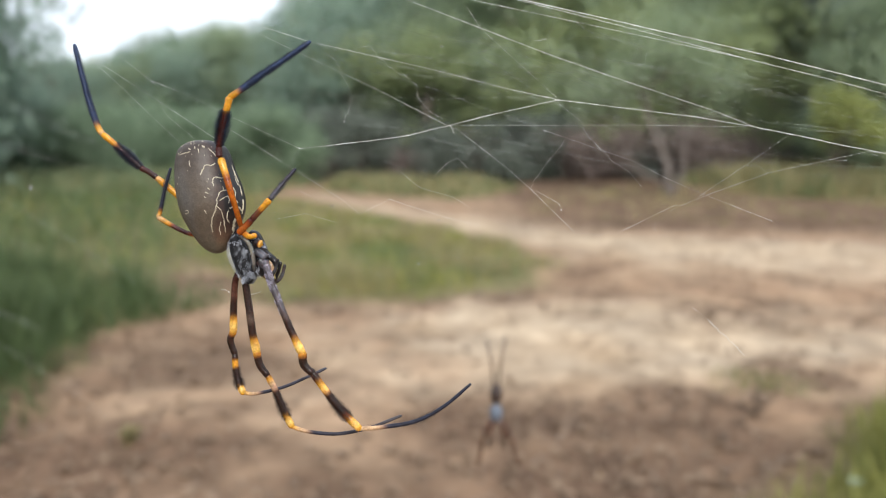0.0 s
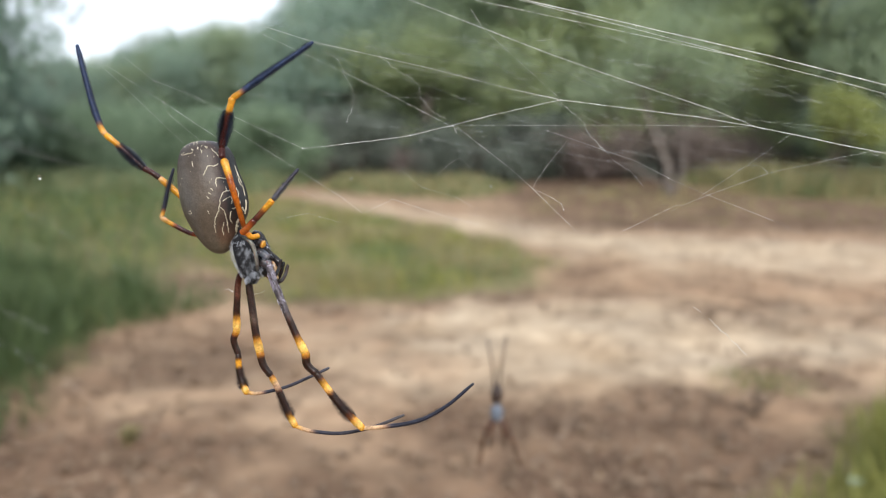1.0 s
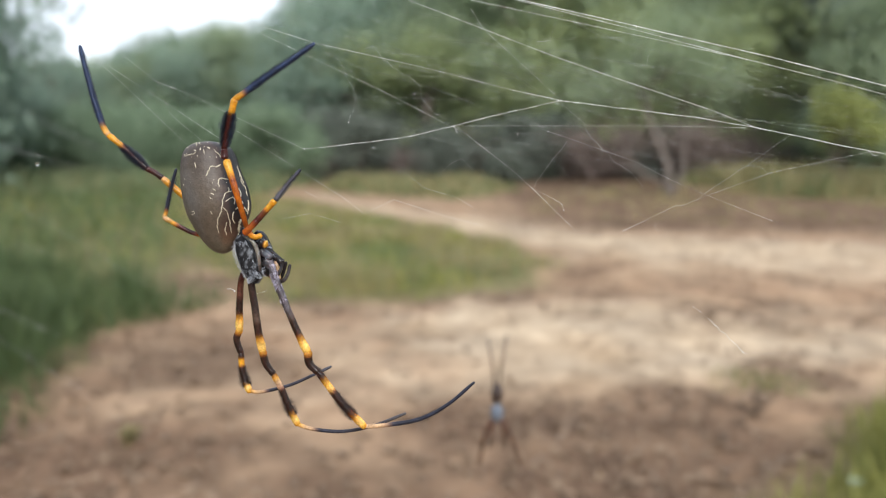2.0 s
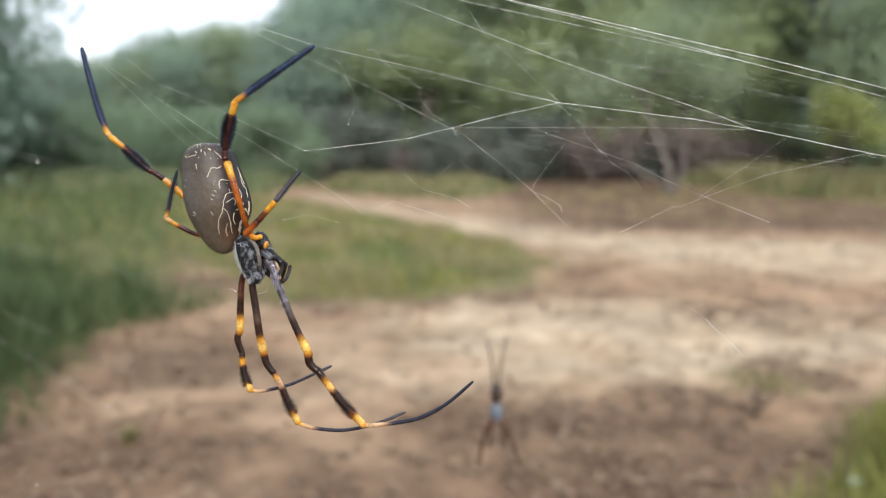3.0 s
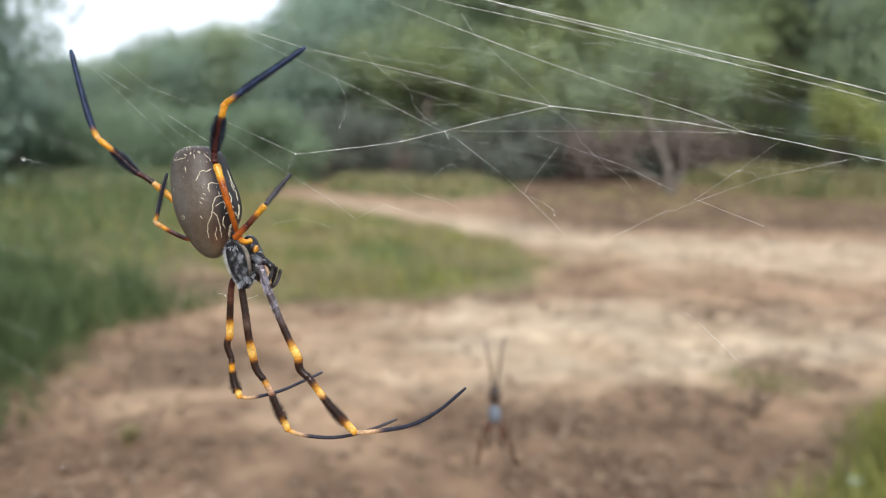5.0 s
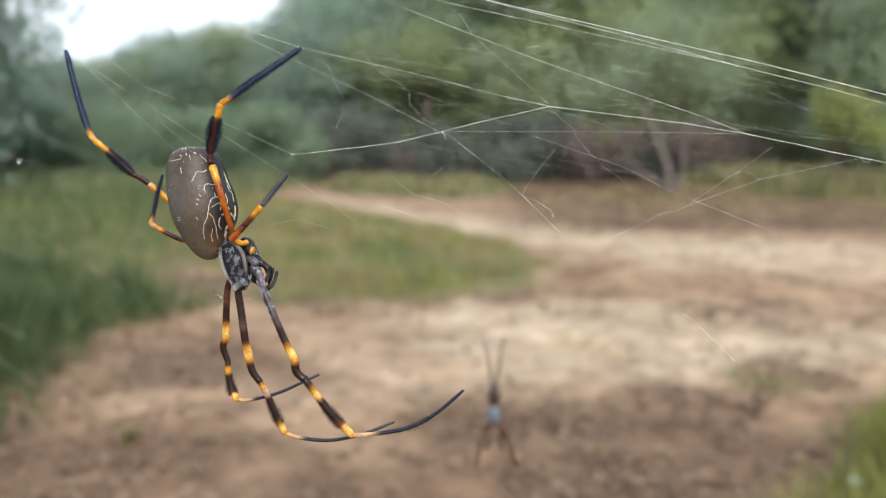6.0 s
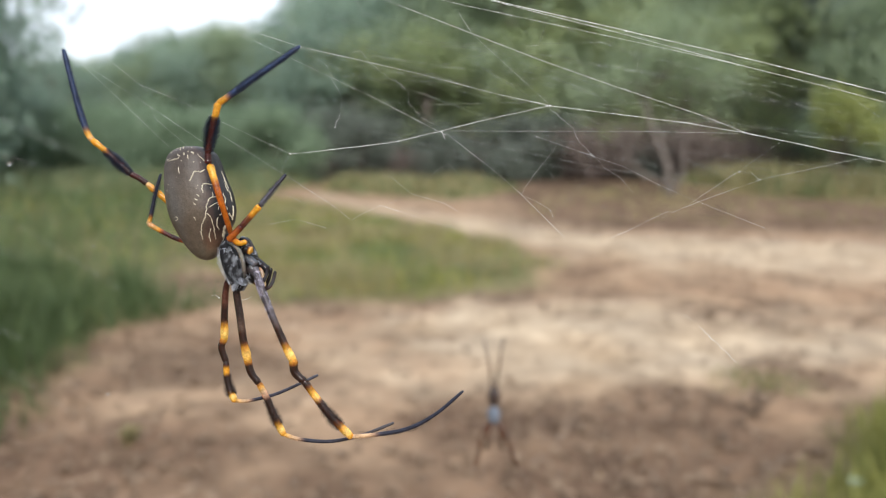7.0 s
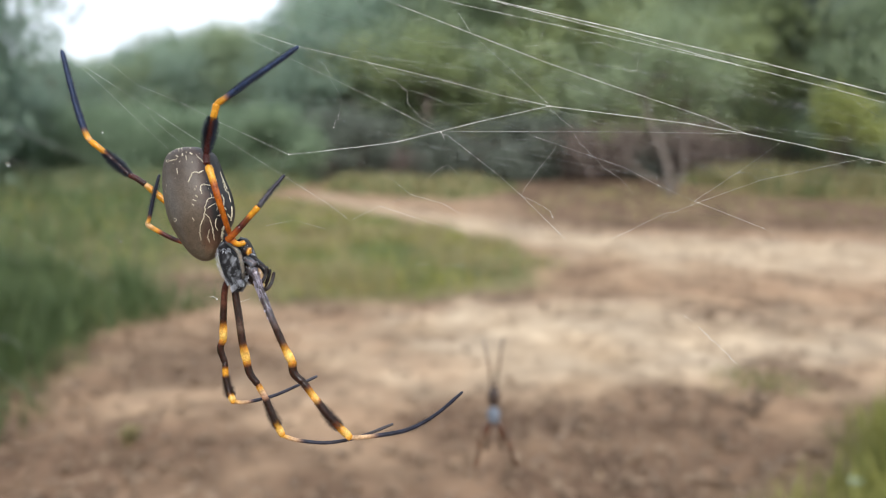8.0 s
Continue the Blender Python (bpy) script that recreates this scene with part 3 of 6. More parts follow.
# ---- the spider ----
# Millimetres in the web's own frame: x to the right, y away, z up, from the spider's waist.
MM = 0.001
K, N, Y, O = (0.024, 0.011, 0.008), (0.015, 0.017, 0.030), (0.52, 0.235, 0.018), (0.27, 0.062, 0.008)
P, G, R = (0.44, 0.28, 0.16), (0.085, 0.075, 0.09), (0.05, 0.012, 0.011)

J = (0.012, 0.010, 0.011)
N_BLUE = (0.017, 0.032, 0.080)
B = (0.085, 0.036, 0.018)


def shade(share, stops):
    """Colours at shares of a length, from stops of (share, colour)."""
    at = [s for s, _ in stops]
    soft = [np.clip(share + d, 0, 1) for d in (-0.03, -0.015, 0.0, 0.015, 0.03)]     # bands run into one another
    bend = (1.0, 1.5, 1.9)                                                            # dark runs into yellow by way of amber
    return np.stack([sum(np.interp(s, at, [c[i] ** (1 / p) for _, c in stops]) ** p for s in soft) / 5 for i, p in enumerate(bend)], axis=1)


def segment(name, points, ra, rb, stops, parent, swell=0.0, label=""):
    line = spline(np.array(points) * MM, 10)
    u = np.linspace(0, 1, len(line))
    pinch = 1 - 0.13 * np.exp(-u / 0.05) - 0.10 * np.exp(-(1 - u) / 0.05) + 0.15 * np.exp(-((u - 0.91) / 0.06) ** 2) + 0.08 * np.exp(-((u - 0.1) / 0.07) ** 2)
    radii = (ra + (rb - ra) * u + swell * np.sin(math.pi * u)) * pinch * MM
    v, f, share = tube(line, radii, 12)
    return part_of(name, mesh_of(name, v, f, [CUTICLE_DULL if name == "metatarsus" else CUTICLE], True, shade(share, stops)), parent, label)


def bristles(points, reach, count, start, stop, parent, seed, mat=None, lean=0.8, thick=0.028, skin=0.5, patch=-9.0):
    """Short stiff hairs standing out of a leg, leaning towards its tip."""
    rng = random.Random(seed)
    line = spline(np.array(points) * MM, 12)
    pieces = []
    for _ in range(count):
        u = rng.uniform(start, stop) * (len(line) - 1)
        i = min(int(u), len(line) - 2)
        c = line[i] + (line[i + 1] - line[i]) * (u - i)
        t = line[i + 1] - line[i]
        t /= np.linalg.norm(t)
        d = np.array([rng.gauss(0, 1), rng.gauss(0, 1), rng.gauss(0, 1)])
        d -= t * d.dot(t)
        d /= np.linalg.norm(d)
        way = d + t * lean * rng.uniform(0.5, 1.2)
        way /= np.linalg.norm(way)
        c = c + d * skin * MM
        if noise.noise(Vector(c) * 900) + 0.3 * noise.noise(Vector(c) * 2400) < patch:
            continue
        long = reach * MM * rng.uniform(0.55, 1.2) * (0.45 + 0.6 * math.sin(math.pi * (u / (len(line) - 1) - start) / (stop - start)))
        side = np.cross(way, d + 0.01)
        side /= np.linalg.norm(side)
        other = np.cross(way, side)
        r = thick * MM
        base = [c + r * (math.cos(a) * side + math.sin(a) * other) for a in (0, 2.1, 4.2)]
        tip = [c + way * long + (p - c) * 0.15 for p in base]
        pieces.append((base + tip, [(0, 1, 4, 3), (1, 2, 5, 4), (2, 0, 3, 5), (3, 4, 5)]))
    return part_of("bristles", mesh_of("bristles", *joined(pieces), [mat or HAIR], False), parent)


def oval(name, top, low, left, right, deep, mat, colour, parent, label="", middle=0.0, rings=40, sides=40, flat=2.0):
    """A rounded body lying along z: its left and right outline by height, and its depth by half width."""
    verts, tint = [], []
    for i in range(rings + 1):
        th = math.pi * (0.012 + 0.976 * i / rings)
        z = (top + low) / 2 + (top - low) / 2 * math.cos(th)
        a, b = left(z), right(z)
        for k in range(sides):
            p = 2 * math.pi * k / sides
            cp, sp = math.cos(p), math.sin(p)
            cp, sp = math.copysign(abs(cp) ** (2 / flat), cp), math.copysign(abs(sp) ** (2 / flat), sp)
            verts.append(((a + b) / 2 + (b - a) / 2 * cp, middle + (b - a) / 2 * deep * sp, z))
            tint.append(colour(*verts[-1]))
    faces = [(i * sides + k, i * sides + (k + 1) % sides, (i + 1) * sides + (k + 1) % sides, (i + 1) * sides + k)
             for i in range(rings) for k in range(sides)]
    faces += [tuple(range(sides))[::-1], tuple(rings * sides + k for k in range(sides))]
    return part_of(name, mesh_of(name, np.array(verts) * MM, [q[::-1] for q in faces], [mat], True, tint), parent, label)


def profile(zs, xs):
    """An outline through a few widths, smoothed."""
    fine = np.linspace(min(zs), max(zs), 400)
    v = np.interp(fine, zs[::-1], xs[::-1])
    for _ in range(3):
        v = np.convolve(np.pad(v, 12, "edge"), np.ones(25) / 25, "valid")
    return lambda z: float(np.interp(z, fine, v))


def blend(a, b, u):
    return tuple(p + (q - p) * u for p, q in zip(a, b))


A_TOP, A_LOW = 19.01, -3.22
A_LEFT_RAW = profile([19.01, 18.01, 16.67, 13.34, 10.01, 6.67, 4.45, 2.23, 0.0, -1.66, -3.22], [-13.35, -13.46, -13.02, -12.96, -12.8, -12.24, -11.63, -10.52, -9.35, -8.57, -7.91])
A_RIGHT_RAW = profile([19.01, 18.01, 16.67, 13.34, 10.01, 6.67, 4.45, 2.23, 0.0, -1.66, -3.22], [-1.24, -1.35, -1.79, -1.29, 0.21, 0.87, 0.6, -0.52, -1.46, -1.57, -1.57])


def round_off(outline, centre):
    """Draws an outline in to its middle line at both ends."""
    def f(z):
        u = max(-1.0, min(1.0, (2 * z - A_TOP - A_LOW) / (A_TOP - A_LOW)))
        s = (1 - abs(u) ** 6) ** 0.5
        return centre(z) + (outline(z) - centre(z)) * s
    return f


A_MID = lambda z: (A_LEFT_RAW(z) + A_RIGHT_RAW(z)) / 2
A_LEFT, A_RIGHT = round_off(A_LEFT_RAW, A_MID), round_off(A_RIGHT_RAW, A_MID)
A_DEEP, A_Y = 0.90, 3.0


def abdomen_colour(x, y, z):
    a, b = A_LEFT(z), A_RIGHT(z)
    u = (x - a) / max(0.1, b - a)
    h = (z - A_LOW) / (A_TOP - A_LOW)
    w = 0.10 * noise.noise(Vector((x * 0.35, y * 0.35, z * 0.35))) + 0.06 * noise.noise(Vector((x, y, z)))
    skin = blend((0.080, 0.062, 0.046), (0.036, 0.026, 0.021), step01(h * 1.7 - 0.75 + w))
    # the soft grey sheen left of centre is painted into the skin colour
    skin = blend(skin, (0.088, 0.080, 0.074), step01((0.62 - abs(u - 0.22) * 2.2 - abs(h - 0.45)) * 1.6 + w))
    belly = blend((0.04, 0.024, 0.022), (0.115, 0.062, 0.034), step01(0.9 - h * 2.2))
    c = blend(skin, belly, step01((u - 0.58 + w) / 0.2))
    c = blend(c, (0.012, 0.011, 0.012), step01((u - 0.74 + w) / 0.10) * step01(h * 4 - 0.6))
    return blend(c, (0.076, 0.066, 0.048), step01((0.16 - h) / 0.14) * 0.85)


def on_skin(x, z, lift=0.0):
    """The point of the abdomen's near side at x, z."""
    a, b = A_LEFT(z), A_RIGHT(z)
    u = max(-0.98, min(0.98, (x - (a + b) / 2) / ((b - a) / 2)))
    return ((a + b) / 2 + u * (b - a) / 2, A_Y - (b - a) / 2 * A_DEEP * math.sqrt(1 - u * u) - lift, z)


def marking(parent, points, r, seed, waver=0.045):
    """A raised wavering line of cream pigment on the abdomen."""
    rng = random.Random(seed)
    flat = spline([(x, 0, z) for x, z in points], 7)
    line = [on_skin(p[0] + rng.gauss(0, waver), p[2] + rng.gauss(0, waver), 0.0) for p in flat]
    radii = [r * MM * rng.uniform(0.7, 1.35) for _ in line]
    radii[0] = radii[-1] = r * MM * 0.3
    v, f, _ = tube(np.array(line) * MM, radii, 6)
    return part_of("marking", mesh_of("marking", v, f, [CREAM]), parent, "cream wavy line")


def build_spider():
    spider = tagged(new("spider"), "large golden orb-weaver spider hanging head-down on its web", "spider")
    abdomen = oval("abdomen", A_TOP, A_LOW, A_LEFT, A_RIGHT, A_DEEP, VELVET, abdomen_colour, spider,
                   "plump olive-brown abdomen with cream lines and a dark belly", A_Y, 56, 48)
    marking(abdomen, [(-3.82, 14.06), (-4.41, 13.61), (-5.44, 13.6), (-5.86, 12.74), (-6.25, 11.66)], 0.085, 0)
    marking(abdomen, [(-5.09, 16.79), (-4.44, 16.19), (-3.86, 15.36)], 0.075, 1)
    marking(abdomen, [(-2.22, 11.17), (-3.68, 11.33), (-3.93, 10.57), (-3.75, 9.48)], 0.085, 2)
    marking(abdomen, [(-1.58, 8.89), (-2.53, 8.64), (-3.01, 7.57), (-3.22, 6.08), (-3.49, 5.02), (-4.15, 3.65), (-4.49, 2.08), (-4.45, 0.8)], 0.085, 3)
    marking(abdomen, [(-3.23, 5.76), (-2.56, 5.03), (-2.28, 3.66), (-2.29, 2.3), (-2.31, 0.81)], 0.075, 4)
    marking(abdomen, [(-2.28, 9.73), (-2.15, 8.76)], 0.07, 5)
    marking(abdomen, [(-4.92, 9.27), (-4.38, 8.84)], 0.08, 6)
    marking(abdomen, [(-5.25, 8.42), (-4.7, 8.1)], 0.07, 7)
    marking(abdomen, [(-5.48, 7.57), (-5.03, 7.25)], 0.07, 8)
    marking(abdomen, [(-0.82, 11.63), (-0.35, 10.54), (0.23, 9.69), (0.69, 8.09)], 0.085, 9)
    marking(abdomen, [(-1.18, 5.48), (-0.62, 5.71), (-0.15, 6.36)], 0.1, 10)
    marking(abdomen, [(-0.35, 3.71), (-1, 2.43), (-1.31, 0.5), (-1.31, -0.91)], 0.26, 11)
    marking(abdomen, [(0.82, 7.33), (1.07, 6.26), (0.94, 5.18)], 0.186, 12)
    marking(abdomen, [(-10.92, 15.69), (-9.9, 15.92), (-8.44, 16.24)], 0.07, 13)
    marking(abdomen, [(-8.58, 14.43), (-8.31, 13.23)], 0.06, 14)
    marking(abdomen, [(-5.47, 5.03), (-5.17, 4.39)], 0.05, 15)
    marking(abdomen, [(-1.46, 14.05), (-1.05, 13.02), (-0.93, 11.85)], 0.085, 16)
    marking(abdomen, [(-0.94, 13.06), (-0.3, 11.75), (0.28, 10.69)], 0.1, 17)
    marking(abdomen, [(-0.71, 9.59), (-0.33, 8.53), (-0.37, 7.44), (0.09, 6.59)], 0.085, 18)
    marking(abdomen, [(0.27, 9.14), (0.56, 8.07)], 0.08, 19)
    marking(abdomen, [(-1.55, 7.92), (-1.16, 7.18), (-1.32, 6.32)], 0.085, 20)
    marking(abdomen, [(0.16, 5.85), (0.44, 5.13), (0.83, 4.52)], 0.155, 21)
    marking(abdomen, [(-2.8, 6.82), (-2.11, 7.37), (-1.55, 7.81)], 0.07, 22)
    marking(abdomen, [(-1.39, 5.05), (-1.7, 3.67), (-1.49, 2.63)], 0.09, 23)
    marking(abdomen, [(-2.79, 2.92), (-3.19, 1.55), (-3.15, 0.37)], 0.065, 24)
    marking(abdomen, [(-7.06, 16.81), (-6.81, 15.98)], 0.065, 25)
    marking(abdomen, [(-7.83, 17.24), (-7.64, 16.83)], 0.1, 26)
    marking(abdomen, [(-6.45, 17.42), (-6.01, 17.2)], 0.1, 27)
    marking(abdomen, [(-8.99, 16.9), (-8.53, 16.56)], 0.085, 28)
    marking(abdomen, [(-2.21, 12.85), (-1.71, 12.21)], 0.07, 29)
    marking(abdomen, [(-9.49, 4.92), (-9.04, 5.01), (-8.79, 4.68), (-9.12, 4.38), (-9.55, 4.5)], 0.035, 30)
    rng = random.Random(4)
    for _ in range(46):
        h = rng.random() ** 1.7
        z = A_TOP - 0.5 - h * 9.0
        x = A_LEFT(z) + (A_RIGHT(z) - A_LEFT(z)) * rng.uniform(0.06, 0.95)
        c = np.array(on_skin(x, z)) * MM
        s = rng.uniform(0.05, 0.15) * (1.1 - 0.5 * h)
        v, f, _ = tube([c - (0, 0, s * MM * rng.uniform(0.6, 2)), c, c + (rng.uniform(-1, 1) * s * MM, 0, s * MM)], [s * 0.4 * MM, s * 0.8 * MM, s * 0.3 * MM], 6)
        part_of("fleck", mesh_of("fleck", v, f, [CREAM]), abdomen)
    c_left = profile([0.45, -0.44, -2.22, -4.44, -6.66, -8.22, -9.0], [-1.46, -2.13, -2.02, -1.46, -0.68, 0.32, 1.43])
    c_right = profile([0.45, -0.44, -2.22, -4.44, -6.66, -8.22, -9.0], [-0.35, 0.76, 1.87, 2.65, 3.32, 3.32, 2.54])
    def fur_colour(x, y, z):
        w = noise.noise(Vector((x * 1.6, y * 1.5, z * 0.5 + 4))) + 0.4 * noise.noise(Vector((x * 4, y * 4, z * 1.8)))
        rim = min(x - c_left(z), c_right(z) - x)
        return blend((0.006, 0.006, 0.008), (0.13, 0.138, 0.155), max(step01(w * 3.0 - 0.5), 0.8 * step01(1.2 - rim / 0.35)))
    carapace = oval('carapace', 0.56, -9.11, c_left, c_right, 1.0, FUR, fur_colour, spider, 'silver-haired carapace with black marks', 2.0, 30, 28)
    fur = bristles([(-0.4, 2, -0.45), (0.37, 2, -3.32), (1.25, 2, -6.08), (2.24, 2, -8.18)], 0.95, 3000, 0.02, 0.98, carapace, 3, HAIR_SILVER, 3.0, 0.02, 1.74, 0.05)
    fur.name = 'fur'
    bristles([(1.14, 2, -5.31), (1.8, 2, -7.07), (2.36, 2, -8.4)], 0.75, 1500, 0.0, 1.0, carapace, 13, HAIR_SILVER, 0.9, 0.02, 1.66, -0.3)
    bristles([(-1.9, 1.2, -0.6), (-1.95, 1.0, -2.6), (-1.3, 0.9, -5.0), (-0.4, 0.9, -7.0)], 0.6, 420, 0.0, 1.0, carapace, 14, HAIR_SILVER, 1.4, 0.016, 0.12)
    segment('carapace_rim', [(0.15, 0.4, 0.29), (1.84, -0.2, -0.7), (2.84, -0.3, -2.44), (3.25, -0.2, -4.61), (3.26, 0.2, -6.58)], 0.3, 0.3, [(0, (0.12, 0.11, 0.095)), (0.5, (0.19, 0.175, 0.15)), (1, (0.05, 0.05, 0.05))], spider, 0.12)
    sternum = segment('sternum', [(2.34, 2.5, 0.88), (3.55, 2.5, -3.33), (4, 2.5, -7.09)], 1.2, 1.3, [(0, J), (1, J)], spider, 0.7, 'black underside of the body')
    segment('waist', [(-1.68, 3, 1.67), (0.45, 2.5, -0.56)], 0.9, 1.0, [(0, J), (1, J)], spider)
    segment('coxa', [(1.4, -1, 0.91), (2.38, -0.6, 0.06), (3.63, 0, 0.28)], 0.6, 0.5, [(0, O), (0.4, Y), (1, Y)], spider)
    segment('coxa', [(3.53, -0.4, -1.0), (4.75, -0.5, -1.45)], 0.7, 0.75, [(0, J), (0.55, J), (0.8, Y), (0.9, (0.72, 0.47, 0.15)), (1, Y)], spider)
    segment('coxa', [(3.4, 0.1, -2.6), (4.6, -0.1, -3.3), (5.7, -0.1, -4.3)], 0.75, 0.8, [(0, J), (0.4, (0.06, 0.065, 0.08)), (0.7, (0.10, 0.105, 0.13)), (1, J)], spider)
    segment('coxa', [(4.23, -0.2, -4.61), (5.75, -0.2, -5.48)], 1, 0.9, [(0, J), (0.5, (0.05, 0.05, 0.06)), (1, (0.11, 0.10, 0.12))], spider)
    segment('palp', [(4.78, 2, -3.1), (6.78, 1, -4.41), (7.44, 1, -5.51)], 0.75, 0.6, [(0, J), (1, J)], spider)
    segment('palp', [(5.56, 1.5, -8.49), (7, 1, -8.14), (7.81, 0.8, -6.6), (8.25, 0.8, -4.85)], 0.42, 0.3, [(0, P), (0.2, J), (1, J)], spider)
    segment('palp', [(5.9, 0.2, -7.9), (7.0, -0.1, -7.0), (7.6, -0.2, -5.7), (7.95, -0.2, -4.3)], 0.4, 0.28, [(0, J), (0.5, (0.05, 0.05, 0.06)), (1, J)], spider)
    segment('palp', [(6.24, 0.5, -8.77), (7.88, 0, -8.42), (8.79, -0.2, -7.11), (9.23, -0.2, -5.37)], 0.42, 0.3, [(0, P), (0.2, J), (0.6, (0.08, 0.08, 0.09)), (1, J)], spider)
    segment('chelicera', [(4.17, 1.8, -5.97), (5.54, 1.6, -7.5), (6.2, 1.6, -8.49)], 1.1, 0.7, [(0, J), (0.5, J), (0.7, (0.35, 0.25, 0.10)), (1, J)], spider)
    segment('chelicera', [(6.12, 1, -4.63), (6.65, 0.6, -6.37), (6.87, 0.6, -8.12)], 0.35, 0.45, [(0, P), (0.5, P), (1, (0.45, 0.33, 0.14))], spider)
    bristles([(3.05, 1, -0.58), (4.47, 0.6, -3.86), (5.34, 0.6, -6.59)], 0.6, 1200, 0.0, 1.0, sternum, 6, HAIR_SILVER, 1.2, 0.02, 1.5, 0.05)
    bristles([(3.05, 1, -0.58), (4.47, 0.6, -3.86), (5.34, 0.6, -6.59)], 0.45, 160, 0.0, 1.0, sternum, 7, None, 0.6, 0.035, 1.6)
    leg = segment('leg', [(1.19, -1, 1.45), (0.66, -5.2, 7), (-0.75, -5.4, 11.91), (-1.61, -5, 14.37)], 0.44, 0.7, [(0, O), (0.35, (0.38, 0.105, 0.009)), (0.62, (0.30, 0.075, 0.008)), (0.76, (0.26, 0.06, 0.01)), (0.8, Y), (0.92, (0.62, 0.32, 0.04)), (1, Y)], spider, 0.05, 'amber and navy hind leg reaching up')
    segment('patella', [(-1.92, -5, 14.79), (-2.03, -5, 16.47)], 0.68, 0.62, [(0, R), (1, R)], leg, 0)
    segment('tibia', [(-2.03, -5, 16.47), (-1.25, -5.5, 20.27), (-0.16, -6, 23.83), (0.26, -6, 25.6)], 0.62, 0.62, [(0, R), (0.66, (0.13, 0.03, 0.02)), (0.74, Y), (1, Y)], leg, 0.02)
    segment('metatarsus', [(0.26, -6, 25.6), (2.13, -6, 26.86), (6.81, -5.5, 30.42), (11.41, -5, 33.69), (14.89, -4.5, 36.35)], 0.56, 0.35, [(0, Y), (0.09, Y), (0.13, N_BLUE), (1, N_BLUE)], leg, 0.08)
    bristles([(1.19, -1, 1.45), (0.66, -5.2, 7), (-0.75, -5.4, 11.91), (-1.61, -5, 14.37)], 0.32, 90, 0.04, 0.97, leg, 204, None, 1.0, 0.018, 0.51)
    bristles([(-1.92, -5, 14.79), (-2.03, -5, 16.47)], 0.32, 90, 0.04, 0.97, leg, 205, None, 1.0, 0.018, 0.59)
    bristles([(-2.03, -5, 16.47), (-1.25, -5.5, 20.27), (-0.16, -6, 23.83), (0.26, -6, 25.6)], 0.32, 90, 0.04, 0.97, leg, 206, None, 1.0, 0.018, 0.56)
    bristles([(0.26, -6, 25.6), (2.13, -6, 26.86), (6.81, -5.5, 30.42), (11.41, -5, 33.69), (14.89, -4.5, 36.35)], 0.32, 90, 0.04, 0.97, leg, 207, None, 1.0, 0.018, 0.36)
    bristles([(-2.03, -5, 16.47), (-1.25, -5.5, 20.27), (-0.37, -6, 23.31)], 1.19, 3454, 0.05, 0.98, leg, 8, HAIR_BLUE, 0.45, 0.022)
    bristles([(2.13, -6, 26.86), (6.81, -5.5, 30.42), (14.89, -4.5, 36.35)], 0.5, 3207, 0, 0.97, leg, 9, HAIR_BLUE, 0.8, 0.022)
    leg = segment('leg', [(-0.5, 6, 0.96), (-8.57, 10, 3.85), (-13.4, 10.5, 7.37), (-15.51, 10.5, 9.01), (-19.29, 10, 12.35)], 0.62, 0.62, [(0, O), (0.62, R), (0.7, O), (0.78, Y), (0.96, Y), (1, P)], spider, 0.05, 'amber and navy hind leg reaching up')
    segment('patella', [(-19.29, 10, 12.35), (-21.15, 10, 13.63), (-22.55, 10, 14.33)], 0.6, 0.58, [(0, K), (1, R)], leg, 0)
    segment('tibia', [(-22.55, 10, 14.33), (-25.11, 10, 16.66), (-27.79, 10, 19.11), (-30.47, 10, 21.32)], 0.58, 0.6, [(0, K), (0.3, R), (0.58, R), (0.68, Y), (1, Y)], leg, 0)
    segment('metatarsus', [(-30.47, 10, 21.32), (-31.52, 10, 22.95), (-33.51, 10.5, 28.18), (-35.51, 11, 34.73), (-36.8, 11, 40.12)], 0.6, 0.38, [(0, P), (0.06, Y), (0.1, Y), (0.13, N_BLUE), (1, N_BLUE)], leg, 0.08)
    bristles([(-0.5, 6, 0.96), (-8.57, 10, 3.85), (-13.4, 10.5, 7.37), (-15.51, 10.5, 9.01), (-19.29, 10, 12.35)], 0.32, 90, 0.04, 0.97, leg, 214, None, 1.0, 0.018, 0.56)
    bristles([(-19.29, 10, 12.35), (-21.15, 10, 13.63), (-22.55, 10, 14.33)], 0.32, 90, 0.04, 0.97, leg, 215, None, 1.0, 0.018, 0.53)
    bristles([(-22.55, 10, 14.33), (-25.11, 10, 16.66), (-27.79, 10, 19.11), (-30.47, 10, 21.32)], 0.32, 90, 0.04, 0.97, leg, 216, None, 1.0, 0.018, 0.53)
    bristles([(-30.47, 10, 21.32), (-31.52, 10, 22.95), (-33.51, 10.5, 28.18), (-35.51, 11, 34.73), (-36.8, 11, 40.12)], 0.32, 90, 0.04, 0.97, leg, 217, None, 1.0, 0.018, 0.36)
    bristles([(-22.55, 10, 14.33), (-25.11, 10, 16.66), (-27.79, 10, 19.11)], 1.03, 2961, 0, 1, leg, 18, HAIR_BLUE, 0.45, 0.022)
    bristles([(-31.52, 10, 22.95), (-33.51, 10.5, 28.18), (-36.8, 11, 40.12)], 0.5, 2959, 0, 0.97, leg, 19, HAIR_BLUE, 0.8, 0.022)
    leg = segment('leg', [(0.75, -1, 0.8), (1.57, -1.6, 1.54), (3.39, -2, 3.25)], 0.72, 0.58, [(0, O), (0.5, (0.3, 0.08, 0.012)), (1, R)], spider, 0, 'short amber and navy third leg')
